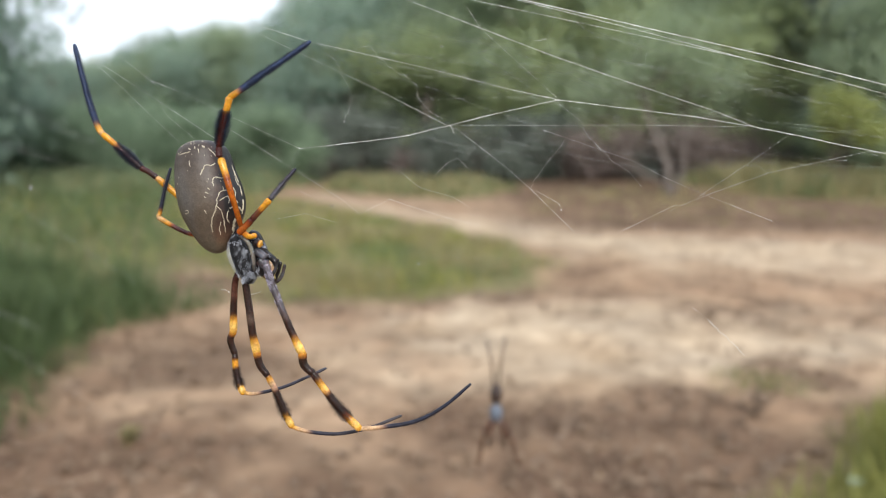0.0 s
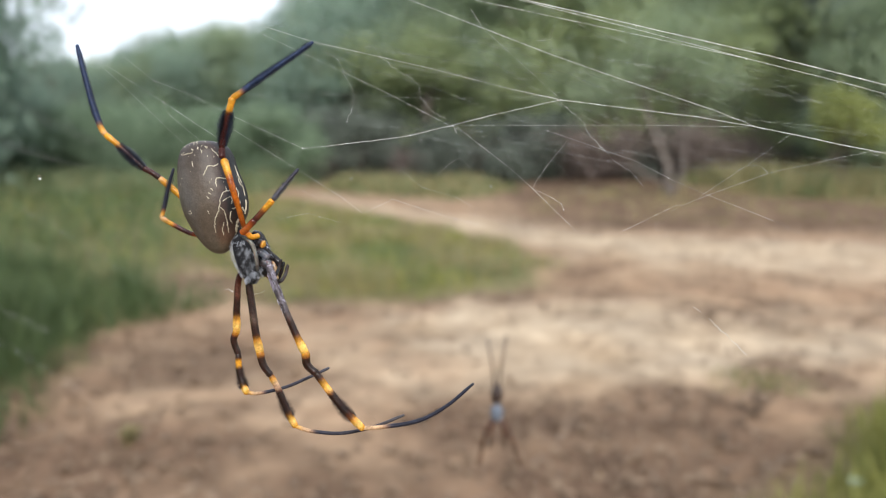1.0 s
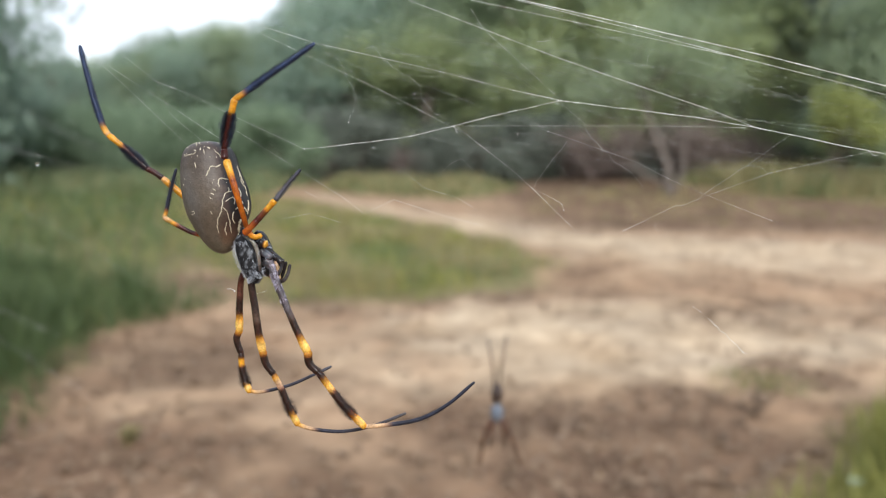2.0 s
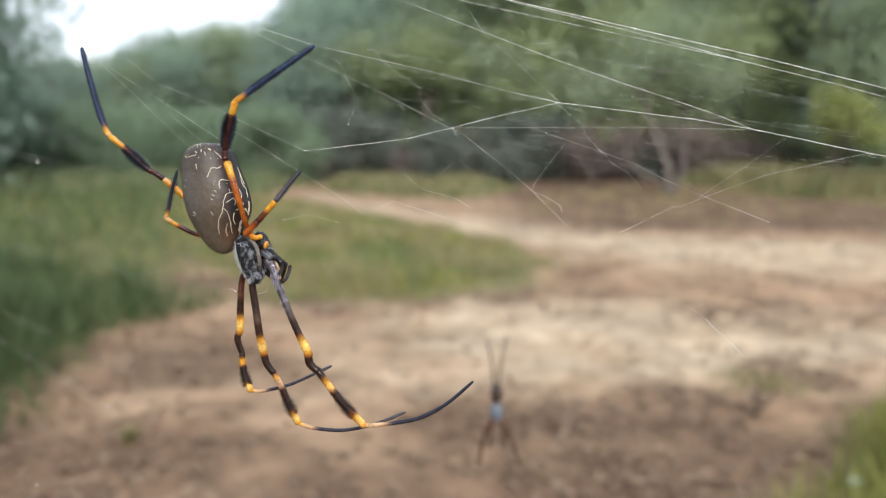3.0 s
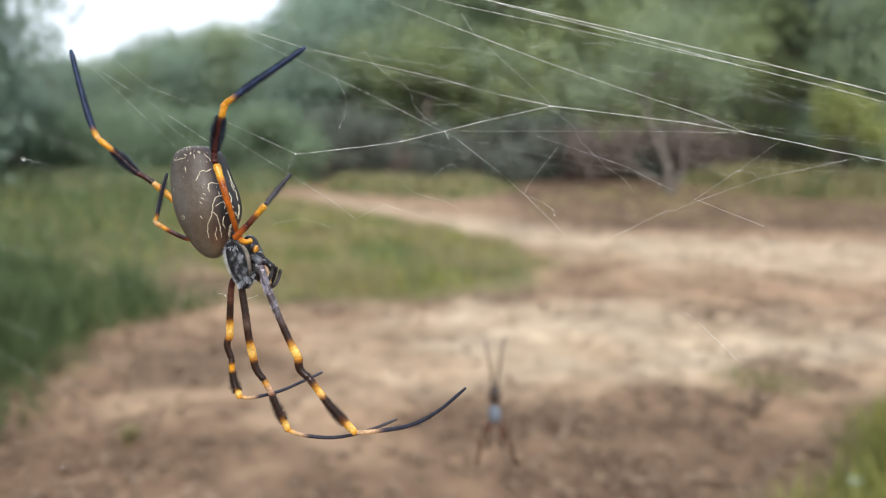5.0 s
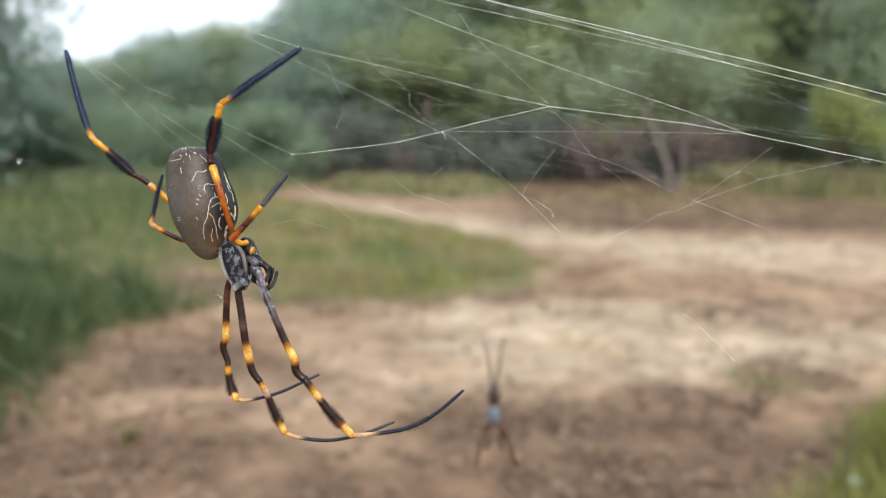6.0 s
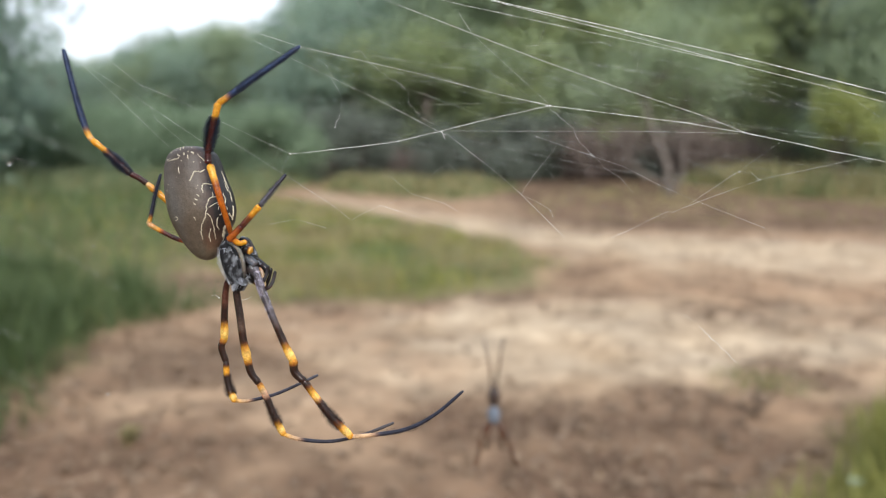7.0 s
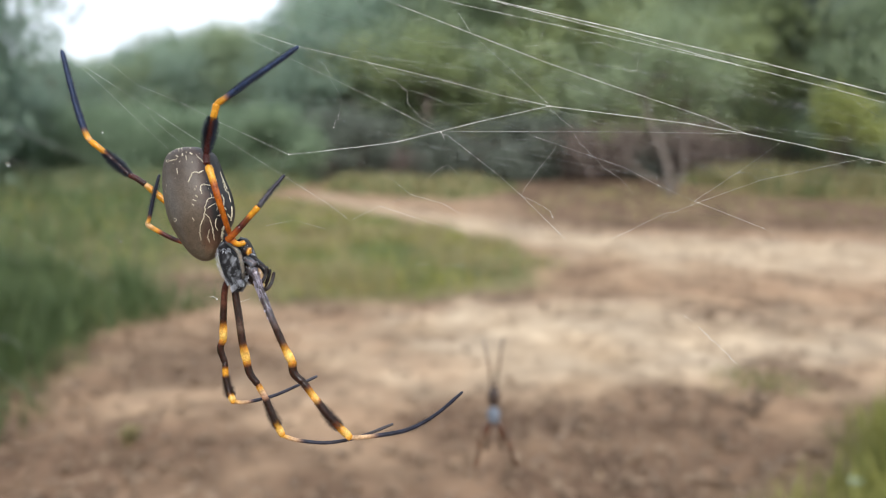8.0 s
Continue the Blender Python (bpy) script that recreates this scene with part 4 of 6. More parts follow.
    segment('tibia', [(3.39, -2, 3.25), (4.94, -2.2, 4.96), (6.81, -2.4, 6.98)], 0.58, 0.58, [(0, R), (0.45, (0.12, 0.04, 0.012)), (0.62, Y), (1, Y)], leg, 0)
    segment('metatarsus', [(6.81, -2.4, 6.98), (8.97, -2, 9.8), (11.45, -1, 13.02)], 0.42, 0.3, [(0, K), (0.06, (0.09, 0.09, 0.11)), (1, N)], leg, 0.03)
    bristles([(0.75, -1, 0.8), (1.57, -1.6, 1.54), (3.39, -2, 3.25)], 0.32, 90, 0.04, 0.97, leg, 223, None, 1.0, 0.018, 0.58)
    bristles([(3.39, -2, 3.25), (4.94, -2.2, 4.96), (6.81, -2.4, 6.98)], 0.32, 90, 0.04, 0.97, leg, 224, None, 1.0, 0.018, 0.52)
    bristles([(6.81, -2.4, 6.98), (8.97, -2, 9.8), (11.45, -1, 13.02)], 0.32, 90, 0.04, 0.97, leg, 225, None, 1.0, 0.018, 0.32)
    bristles([(6.81, -2.4, 6.98), (8.97, -2, 9.8), (11.45, -1, 13.02)], 0.30, 986, 0, 0.8, leg, 26, HAIR_BLUE, 1.0, 0.022)
    leg = segment('leg', [(-1.06, 6, -0.51), (-7.25, 9.5, -0.47), (-11.55, 9.5, 0.57)], 0.5, 0.5, [(0, K), (0.8, O), (0.93, Y), (1, Y)], spider, 0, 'short amber and navy third leg')
    segment('tibia', [(-11.55, 9.5, 0.57), (-13.64, 9.5, 1.27), (-16.54, 9.5, 2.78), (-18.86, 9.5, 4.17)], 0.46, 0.5, [(0, O), (0.15, R), (0.55, R), (0.7, Y), (1, P)], leg, 0)
    segment('metatarsus', [(-18.86, 9.5, 4.17), (-18.4, 9.5, 5.68), (-17.47, 9.5, 9.98), (-16.31, 9.5, 14.27)], 0.45, 0.28, [(0, P), (0.1, Y), (0.18, N), (1, N)], leg, 0.02)
    bristles([(-1.06, 6, -0.51), (-7.25, 9.5, -0.47), (-11.55, 9.5, 0.57)], 0.32, 90, 0.04, 0.97, leg, 230, None, 1.0, 0.018, 0.45)
    bristles([(-11.55, 9.5, 0.57), (-13.64, 9.5, 1.27), (-16.54, 9.5, 2.78), (-18.86, 9.5, 4.17)], 0.32, 90, 0.04, 0.97, leg, 231, None, 1.0, 0.018, 0.43)
    bristles([(-18.86, 9.5, 4.17), (-18.4, 9.5, 5.68), (-17.47, 9.5, 9.98), (-16.31, 9.5, 14.27)], 0.32, 90, 0.04, 0.97, leg, 232, None, 1.0, 0.018, 0.33)
    bristles([(-18.86, 9.5, 4.17), (-17.47, 9.5, 9.98), (-16.31, 9.5, 14.27)], 0.30, 986, 0.1, 0.8, leg, 33, HAIR_BLUE, 1.0, 0.022)
    leg = segment('leg', [(0, 5, -5.6), (-1.72, 5.5, -8.09), (-2.31, 6, -12.99), (-2.42, 6, -19.23)], 0.55, 0.72, [(0, R), (0.3, (0.07, 0.024, 0.016)), (0.45, (0.10, 0.04, 0.028)), (0.53, K), (0.74, K), (0.8, Y), (0.9, (0.72, 0.47, 0.15)), (1, Y)], spider, 0.02, 'long banded leg')
    segment('patella', [(-2.42, 6, -18.78), (-2.99, 6, -20.7), (-2.08, 6, -23.54)], 0.7, 0.58, [(0, Y), (0.14, (0.3, 0.12, 0.02)), (0.24, K), (1, K)], leg, 0.05)
    segment('tibia', [(-2.08, 6, -23.31), (-1.91, 5.8, -26), (-1.26, 5.5, -28.78), (-0.11, 5, -31.17)], 0.58, 0.62, [(0, K), (0.12, K), (0.18, Y), (0.3, Y), (0.36, K), (0.74, K), (0.82, Y), (0.91, (0.72, 0.47, 0.15)), (1, Y)], leg, 0.04)
    segment('metatarsus', [(-0.34, 5, -30.83), (2.03, 5, -31.17), (7.55, 5.5, -30.02), (12.55, 6, -27.96), (16.1, 6.5, -26.34)], 0.4, 0.26, [(0, Y), (0.1, P), (0.17, P), (0.22, N), (1, (0.05, 0.05, 0.065))], leg, 0)
    bristles([(0, 5, -5.6), (-1.72, 5.5, -8.09), (-2.31, 6, -12.99), (-2.42, 6, -19.23)], 0.32, 90, 0.04, 0.97, leg, 238, None, 1.0, 0.018, 0.57)
    bristles([(-2.42, 6, -18.78), (-2.99, 6, -20.7), (-2.08, 6, -23.54)], 0.32, 90, 0.04, 0.97, leg, 239, None, 1.0, 0.018, 0.58)
    bristles([(-2.08, 6, -23.31), (-1.91, 5.8, -26), (-1.26, 5.5, -28.78), (-0.11, 5, -31.17)], 0.32, 90, 0.04, 0.97, leg, 240, None, 1.0, 0.018, 0.54)
    bristles([(-0.34, 5, -30.83), (2.03, 5, -31.17), (7.55, 5.5, -30.02), (12.55, 6, -27.96), (16.1, 6.5, -26.34)], 0.32, 90, 0.04, 0.97, leg, 241, None, 1.0, 0.018, 0.3)
    bristles([(-1.91, 5.8, -25.78), (-1.26, 5.5, -28.78), (-0.56, 5, -30.16)], 0.98, 960, 0, 0.9, leg, 42, None, 0.8, 0.022)
    bristles([(-2.54, 6, -13.56), (-2.42, 6, -15.83)], 0.36, 221, 0, 1, leg, 43, None, 0.8, 0.022)
    leg = segment('leg', [(1.43, 3, -6.66), (0.87, 3, -8.89), (1.54, 3, -13.89), (2.21, 3, -18.89), (3.1, 3, -23)], 0.68, 0.78, [(0, K), (0.5, (0.032, 0.02, 0.017)), (0.58, (0.12, 0.08, 0.06)), (0.64, K), (0.79, K), (0.84, Y), (0.92, (0.72, 0.47, 0.15)), (1, Y)], spider, 0.02, 'long banded leg')
    segment('patella', [(2.98, 3, -22.44), (3.65, 3, -25.11), (5.21, 3, -27.33)], 0.76, 0.6, [(0, Y), (0.14, (0.3, 0.12, 0.02)), (0.24, K), (1, K)], leg, 0.05)
    segment('tibia', [(5.1, 3, -27.11), (6.76, 3, -30.22), (8.1, 3, -33.56), (9.99, 3, -37.33)], 0.6, 0.64, [(0, K), (0.08, Y), (0.16, P), (0.26, (0.5, 0.3, 0.2)), (0.31, K), (0.72, K), (0.8, Y), (0.9, (0.72, 0.47, 0.15)), (1, Y)], leg, 0.04)
    segment('metatarsus', [(9.87, 3, -37.22), (13.1, 3, -38.22), (18.99, 3, -38.67), (25.32, 3, -37.45), (31.43, 3, -35.11)], 0.4, 0.27, [(0, Y), (0.08, P), (0.14, P), (0.18, N), (1, (0.06, 0.055, 0.06))], leg, 0.03)
    bristles([(1.43, 3, -6.66), (0.87, 3, -8.89), (1.54, 3, -13.89), (2.21, 3, -18.89), (3.1, 3, -23)], 0.32, 90, 0.04, 0.97, leg, 248, None, 1.0, 0.018, 0.66)
    bristles([(2.98, 3, -22.44), (3.65, 3, -25.11), (5.21, 3, -27.33)], 0.32, 90, 0.04, 0.97, leg, 249, None, 1.0, 0.018, 0.61)
    bristles([(5.1, 3, -27.11), (6.76, 3, -30.22), (8.1, 3, -33.56), (9.99, 3, -37.33)], 0.32, 90, 0.04, 0.97, leg, 250, None, 1.0, 0.018, 0.56)
    bristles([(9.87, 3, -37.22), (13.1, 3, -38.22), (18.99, 3, -38.67), (25.32, 3, -37.45), (31.43, 3, -35.11)], 0.32, 90, 0.04, 0.97, leg, 251, None, 1.0, 0.018, 0.3)
    bristles([(6.32, 3, -29.33), (8.1, 3, -33.56), (9.21, 3, -35.78)], 1.03, 1108, 0.08, 0.95, leg, 52, None, 0.8, 0.022)
    bristles([(1.54, 3, -13.89), (2.21, 3, -18.89)], 0.41, 331, 0.2, 1, leg, 53, None, 0.8, 0.022)
    leg = segment('leg', [(5.39, -0.5, -4.61), (6.81, -1, -8.7), (9.08, -1.5, -14.07), (11.01, -1.5, -18.59), (12.95, -1.5, -22.47)], 0.7, 0.78, [(0, G), (0.5, (0.075, 0.062, 0.07)), (0.6, (0.07, 0.045, 0.038)), (0.63, K), (0.80, K), (0.85, Y), (0.925, (0.72, 0.47, 0.15)), (1, Y)], spider, -0.08, 'long banded leg')
    segment('patella', [(12.85, -1.5, -22.03), (13.17, -1.5, -24.4), (14.89, -1.5, -26.13)], 0.82, 0.66, [(0, Y), (0.14, (0.3, 0.12, 0.02)), (0.24, K), (1, K)], leg, 0.05)
    segment('tibia', [(14.68, -1.5, -25.8), (17.15, -1.5, -29.14), (20.06, -1.5, -32.91), (23.83, -1.5, -36.68)], 0.64, 0.68, [(0, K), (0.12, K), (0.18, Y), (0.3, (0.75, 0.42, 0.12)), (0.36, K), (0.7, K), (0.76, O), (0.82, Y), (0.91, (0.72, 0.47, 0.15)), (1, Y)], leg, 0.06)
    segment('metatarsus', [(23.72, -1.5, -36.57), (27.38, -1.5, -36.36), (34.38, -1.5, -35.17), (39.77, -1.5, -32.37), (44.93, -1.5, -28.06)], 0.42, 0.27, [(0, P), (0.1, P), (0.17, P), (0.21, N), (1, N)], leg, 0.06)
    bristles([(5.39, -0.5, -4.61), (6.81, -1, -8.7), (9.08, -1.5, -14.07), (11.01, -1.5, -18.59), (12.95, -1.5, -22.47)], 0.32, 90, 0.04, 0.97, leg, 258, None, 1.0, 0.018, 0.67)
    bristles([(12.85, -1.5, -22.03), (13.17, -1.5, -24.4), (14.89, -1.5, -26.13)], 0.32, 90, 0.04, 0.97, leg, 259, None, 1.0, 0.018, 0.67)
    bristles([(14.68, -1.5, -25.8), (17.15, -1.5, -29.14), (20.06, -1.5, -32.91), (23.83, -1.5, -36.68)], 0.32, 90, 0.04, 0.97, leg, 260, None, 1.0, 0.018, 0.59)
    bristles([(23.72, -1.5, -36.57), (27.38, -1.5, -36.36), (34.38, -1.5, -35.17), (39.77, -1.5, -32.37), (44.93, -1.5, -28.06)], 0.32, 90, 0.04, 0.97, leg, 261, None, 1.0, 0.018, 0.31)
    bristles([(17.15, -1.5, -29.14), (20.06, -1.5, -32.91), (22, -1.5, -34.85)], 1.09, 1551, 0.05, 0.95, leg, 62, None, 0.8, 0.022)
    bristles([(14.46, -1.5, -25.37), (15.75, -1.5, -27.2)], 0.52, 257, 0, 1, leg, 63, None, 0.8, 0.022)
    bristles([(24.15, -1.5, -36.46), (34.38, -1.5, -35.17), (39.77, -1.5, -32.37)], 0.41, 516, 0.05, 0.9, leg, 64, None, 0.8, 0.022)
    bristles([(9.61, -1.5, -15.36), (11.23, -1.5, -19.02)], 0.41, 590, 0, 0.95, leg, 65, None, 0.8, 0.022)
    bristles([(5.63, -0.6, -5.25), (6.81, -1, -8.7), (9.08, -1.5, -14.28)], 0.8, 900, 0.0, 1.0, leg, 77, HAIR_LILAC, 5.0, 0.026, 0.64, -0.1)
    bristles([(5.63, -0.6, -5.25), (6.81, -1, -8.7), (9.08, -1.5, -14.28)], 0.8, 500, 0.0, 1.0, leg, 78, HAIR, 5.0, 0.03, 0.65)
    return spider


spider = build_spider()


# ---- the web ----
def strand(web, points, r, faint=False, seed=0, jitter=0.0):
    """One silk thread through points in millimetres."""
    rng = random.Random(seed)
    knots = np.array(points, float)
    line = np.vstack([a + (b - a) * k / 4 for a, b in zip(knots, knots[1:]) for k in range(4)] + [knots[-1]])
    if jitter:
        line = line + np.array([[rng.gauss(0, jitter), 0, rng.gauss(0, jitter)] for _ in line])
    radii = np.array([r * rng.uniform(0.82, 1.24) for _ in line])
    v, f, _ = tube(line * MM, radii * MM, 5, False)
    return part_of("strand", mesh_of("strand", v, f, [SILK_FAINT if faint else SILK]), web)


def knot(web, x, y, z, r, seed):
    """A small lump of gathered silk."""
    rng = random.Random(seed)
    bm = bmesh.new()
    bmesh.ops.create_icosphere(bm, subdivisions=2, radius=r * MM)
    for v in bm.verts:
        v.co = v.co * rng.uniform(0.6, 1.35) + Vector((x, y, z)) * MM
    me = bpy.data.meshes.new("knot")
    bm.to_mesh(me)
    bm.free()
    me.materials.append(SILK)
    return part_of("knot", me, web)


def build_web():
    web = tagged(new("spider_web"), "torn golden orb web of fine pale silk threads", "spider web")
    strand(web, [(39.21, 3, 50.46), (55.33, 3, 46.68), (77, 3, 41.79), (79.22, 3, 41.23), (103.67, 3, 35.68), (126.78, 3, 29.9), (143.67, 3, 25.56)], 0.062, False, 0, 0)
    strand(web, [(39.21, 4, 51.04), (54.32, 4, 47.02), (76.69, 4, 41.42), (99.63, 4, 35.38), (118.66, 4, 30.68), (127.38, 4, 28.33), (144.39, 4, 23.97)], 0.037, False, 1, 0)
    strand(web, [(30.19, 5, 50.96), (45.4, 5, 47.35), (63.99, 5, 43.41), (82.02, 5, 39.58), (100.04, 5, 35.64)], 0.033, False, 2, 0)
    strand(web, [(55.49, 4.5, 46.96), (79.63, 4.5, 41.12), (97.59, 4.5, 36.07), (107.7, 4.5, 33.49)], 0.021, True, 3, 0)
    strand(web, [(79.49, 4, 41.53), (90.68, 4, 38.07), (105.23, 4, 35.16)], 0.017, True, 4, 0)
    strand(web, [(11.43, 3, 17.45), (24.77, 3, 18.9), (30.88, 3, 19.67), (32.77, 3, 20.01), (36.99, 3, 21.01), (40.99, 3, 22.01), (50.33, 3, 24.34), (62.33, 3, 27.01)], 0.044, False, 5, 0.03)
    strand(web, [(62.33, 3, 27.01), (76.44, 3, 25.23), (89.22, 3, 23.68), (100.33, 3, 21.79), (108.11, 3, 20.23), (117, 3, 18.34), (126.78, 3, 16.45), (143.67, 3, 12.45)], 0.051, False, 6, 0.02)
    strand(web, [(23.65, 3, 50.23), (32.55, 3, 46.68), (36.99, 3, 45.01), (46.99, 3, 41.12), (60.88, 3, 35.79), (72.55, 3, 31.68), (82.55, 3, 28.34), (92.55, 3, 25.01), (100.89, 3, 21.67)], 0.037, False, 7, 0)
    strand(web, [(-10.79, 3, 46.12), (-1.9, 3, 43.34), (13.32, 3, 38.46), (24.77, 3, 35.9), (36.99, 3, 33.12), (52.55, 3, 29.12), (61.99, 3, 27.12)], 0.033, False, 8, 0)
    strand(web, [(14.12, 3.5, 38.15), (23.6, 3.5, 35.59), (36.98, 3.5, 32.57), (52.59, 3.5, 28.78), (62.07, 3.5, 27.22)], 0.015, True, 9, 0)
    strand(web, [(-4.68, 3, 43.9), (8.1, 3, 37.79), (14.76, 3, 34.68), (28.1, 3, 28.34), (40.32, 3, 22.01)], 0.021, False, 10, 0)
    strand(web, [(41.44, 3, 22.01), (52.55, 3, 13.34), (56.66, 3, 9.67), (63.66, 3, 2.78), (65.33, 3, 1.12)], 0.019, False, 11, 0)
    strand(web, [(41.99, 3, 22.01), (80.33, 3, 22.01), (99.22, 3, 21.67)], 0.017, False, 12, 0)
    strand(web, [(44.32, 3, 45.35), (46.99, 3, 41.12), (61.99, 3, 27.45)], 0.019, False, 13, 0)
    strand(web, [(61.99, 3, 26.9), (65.33, 3, 23.9), (67, 3, 22.45), (68.11, 3, 19.56), (69.66, 3, 18.67), (70.55, 3, 17.12)], 0.016, False, 14, 0.1)
    strand(web, [(13.1, 3, 38.23), (21.43, 3, 33.9), (36.99, 3, 29.45), (59.22, 3, 21.12)], 0.017, True, 15, 0)
    strand(web, [(59.22, 3, 21.12), (77, 3, 15.01), (83.66, 3, 11.56), (90.33, 3, 8.67), (104.22, 3, 3.23)], 0.017, False, 16, 0)
    strand(web, [(104.22, 3, 3.23), (110.34, 3, 0.56), (118.11, 3, -2.77)], 0.017, True, 17, 0)
    strand(web, [(-25.24, 3, 36.68), (-18.02, 3, 30.9), (-9.68, 3, 27.56), (-2.46, 3, 23.9), (11.43, 3, 17.45)], 0.020, False, 18, 0)
    strand(web, [(-18.02, 3, 30.9), (-16.57, 3, 29.68)], 0.013, False, 19, 0)
    strand(web, [(-9.68, 3, 27.56), (-3.57, 3, 22.79), (-2.46, 3, 21.34)], 0.021, True, 20, 0)
    strand(web, [(-2.46, 3, 21.34), (10.32, 3, 13.34), (19.21, 3, 7.78), (23.21, 3, 4.67)], 0.019, False, 21, 0)
    strand(web, [(11.09, 3.6, 13.18), (14.66, 3.6, 10.62), (19.13, 3.6, 7.83)], 0.021, True, 22, 0)
    strand(web, [(-45.8, 3, 50.01), (-42.47, 3, 46.68), (-34.69, 3, 39.79), (-30.8, 3, 36.12), (-15.8, 3, 26.45), (-3.57, 3, 18.34)], 0.020, False, 23, 0)
    strand(web, [(-39.13, 3, 47.79), (-34.13, 3, 40.01), (-30.8, 3, 36.12), (-24.13, 3, 30.01), (-11.91, 3, 18.34)], 0.016, False, 24, 0)
    strand(web, [(-16.02, 3, 26.68), (-15.24, 3, 24.68), (-14.57, 3, 23.9), (-8.57, 3, 18.67)], 0.015, False, 25, 0.05)
    strand(web, [(-52.27, 11, 47.04), (-41.72, 11, 40), (-34.69, 11, 34.14), (-24.13, 11, 27.1)], 0.015, True, 26, 0)
    strand(web, [(-22.14, 9, 41.76), (-14.04, 9, 37.13), (-4.78, 9, 31.93), (4.48, 9, 27.88)], 0.017, True, 27, 0)
    strand(web, [(8.65, 3, 46.68), (10.32, 3, 43.9), (13.1, 3, 38.68)], 0.017, True, 28, 0)
    strand(web, [(114.78, 3, 32.79), (120.34, 3, 29.45), (126.78, 3, 25.01)], 0.019, True, 29, 0)
    strand(web, [(124.23, 3, 17.01), (113.67, 3, 14.78), (103.67, 3, 12.67), (92.55, 3, 8.67), (88.11, 3, 6.89), (86.44, 3, 6.12), (85.33, 3, 6.34), (80.33, 3, 3.89), (74.55, 3, 1.12)], 0.019, False, 30, 0.03)
    strand(web, [(107.56, 3, 20.01), (99.22, 3, 14.12), (97.56, 3, 13.12), (89.78, 3, 7.78)], 0.016, False, 31, 0.03)
    strand(web, [(99.22, 3, 14.12), (101.78, 3, 14.01), (103.33, 3, 12.67)], 0.013, False, 32, 0.05)
    strand(web, [(99.78, 3, 14.12), (103.67, 3, 16.12), (108.11, 3, 17.56)], 0.017, True, 33, 0)
    strand(web, [(63.66, 3, 19.12), (60.88, 3, 15.56), (57.55, 3, 11.12), (56.77, 3, 9.45)], 0.014, False, 34, 0.06)
    strand(web, [(68.66, 3, 11.67), (66.44, 3, 9.45), (65.11, 3, 8.45), (67.55, 3, 8.78), (71.44, 3, 7.89), (75.89, 3, 5.78), (79.22, 3, 3.89)], 0.017, True, 35, 0.05)
    strand(web, [(70.55, 3, 17.12), (69.22, 3, 13.34), (68.66, 3, 11.67)], 0.017, True, 36, 0)
    strand(web, [(56.66, 3, 9.67), (59.77, 3, 8.23), (61.99, 3, 6.89), (62.55, 3, 6.45), (62.88, 3, 5.34)], 0.015, False, 37, 0.08)
    strand(web, [(69.77, 3, 18.34), (72, 3, 16.12), (73.11, 3, 14.78), (75.89, 3, 13.12), (78.66, 3, 10.01)], 0.015, False, 38, 0.06)
    strand(web, [(58.1, 3, 15.23), (60.88, 3, 15.01), (62.55, 3, 13.67), (64.22, 3, 11.34)], 0.014, True, 39, 0)
    strand(web, [(15.32, 3, 36.68), (18.1, 3, 35.12), (19.21, 3, 33.57), (19.88, 3, 31.57), (21.1, 3, 29.45), (21.54, 3, 27.23), (21.1, 3, 25.01), (20.21, 3, 22.67)], 0.017, False, 40, 0.09)
    strand(web, [(23.65, 3, 37.23), (25.32, 3, 37.79), (26.77, 3, 35.57), (28.66, 3, 33.9), (30.32, 3, 32.57), (32.55, 3, 31.45), (34.55, 3, 29.79), (34.88, 3, 27.23), (36.1, 3, 25.56), (37.55, 3, 24.45), (39.55, 3, 23.34)], 0.018, False, 41, 0.1)
    strand(web, [(24.21, 3, 47.79), (25.66, 3, 45.12)], 0.016, False, 42, 0)
    strand(web, [(57.55, 3, 38.68), (58.66, 3, 38.68), (60.11, 3, 38.9)], 0.021, False, 43, 0)
    strand(web, [(61.44, 3, 42.79), (60.11, 3, 38.9), (60.66, 3, 37.23), (61.22, 3, 35.79)], 0.019, True, 44, 0.07)
    strand(web, [(76.77, 3, 34.23), (77.55, 3, 33.68), (79.22, 3, 34.12), (79.77, 3, 36.45)], 0.015, False, 45, 0.07)
    strand(web, [(77.89, 3, 32.79), (77.44, 3, 31.45), (77, 3, 30.01)], 0.018, True, 46, 0.06)
    strand(web, [(18.5, 8, 34), (36.9, 8, 32.85), (59.89, 8, 32.27)], 0.017, True, 47, 0)
    strand(web, [(-1.58, 10, 29.24), (18.22, 10, 29.47), (39.19, 10, 28.54), (64.82, 10, 29.24)], 0.017, True, 48, 0)
    strand(web, [(-1.63, 6, 25.01), (18.79, 6, 23.31), (34.67, 6, 21.6)], 0.017, True, 49, 0)
    strand(web, [(22.99, 9, 46.97), (36.88, 9, 45.58), (48.45, 9, 43.5)], 0.017, True, 50, 0)
    strand(web, [(9.11, 9, 48.71), (27.62, 9, 43.85), (39.19, 9, 40.37), (53.08, 9, 39.45)], 0.017, True, 51, 0)
    strand(web, [(23.84, 12, 39.69), (41.55, 12, 36.74), (55.71, 12, 35.79)], 0.017, True, 52, 0)
    strand(web, [(36.84, 11, 41.76), (53.26, 11, 41.17), (76.71, 11, 41.76)], 0.017, True, 53, 0)
    strand(web, [(48.51, 10, 39.49), (64.82, 10, 38.56), (79.96, 10, 35.65), (99.77, 10, 32.15), (111.42, 10, 29.24)], 0.017, True, 54, 0)
    strand(web, [(64.16, 6, 43.72), (73.8, 6, 39.98), (80.04, 6, 37.48)], 0.017, True, 55, 0)
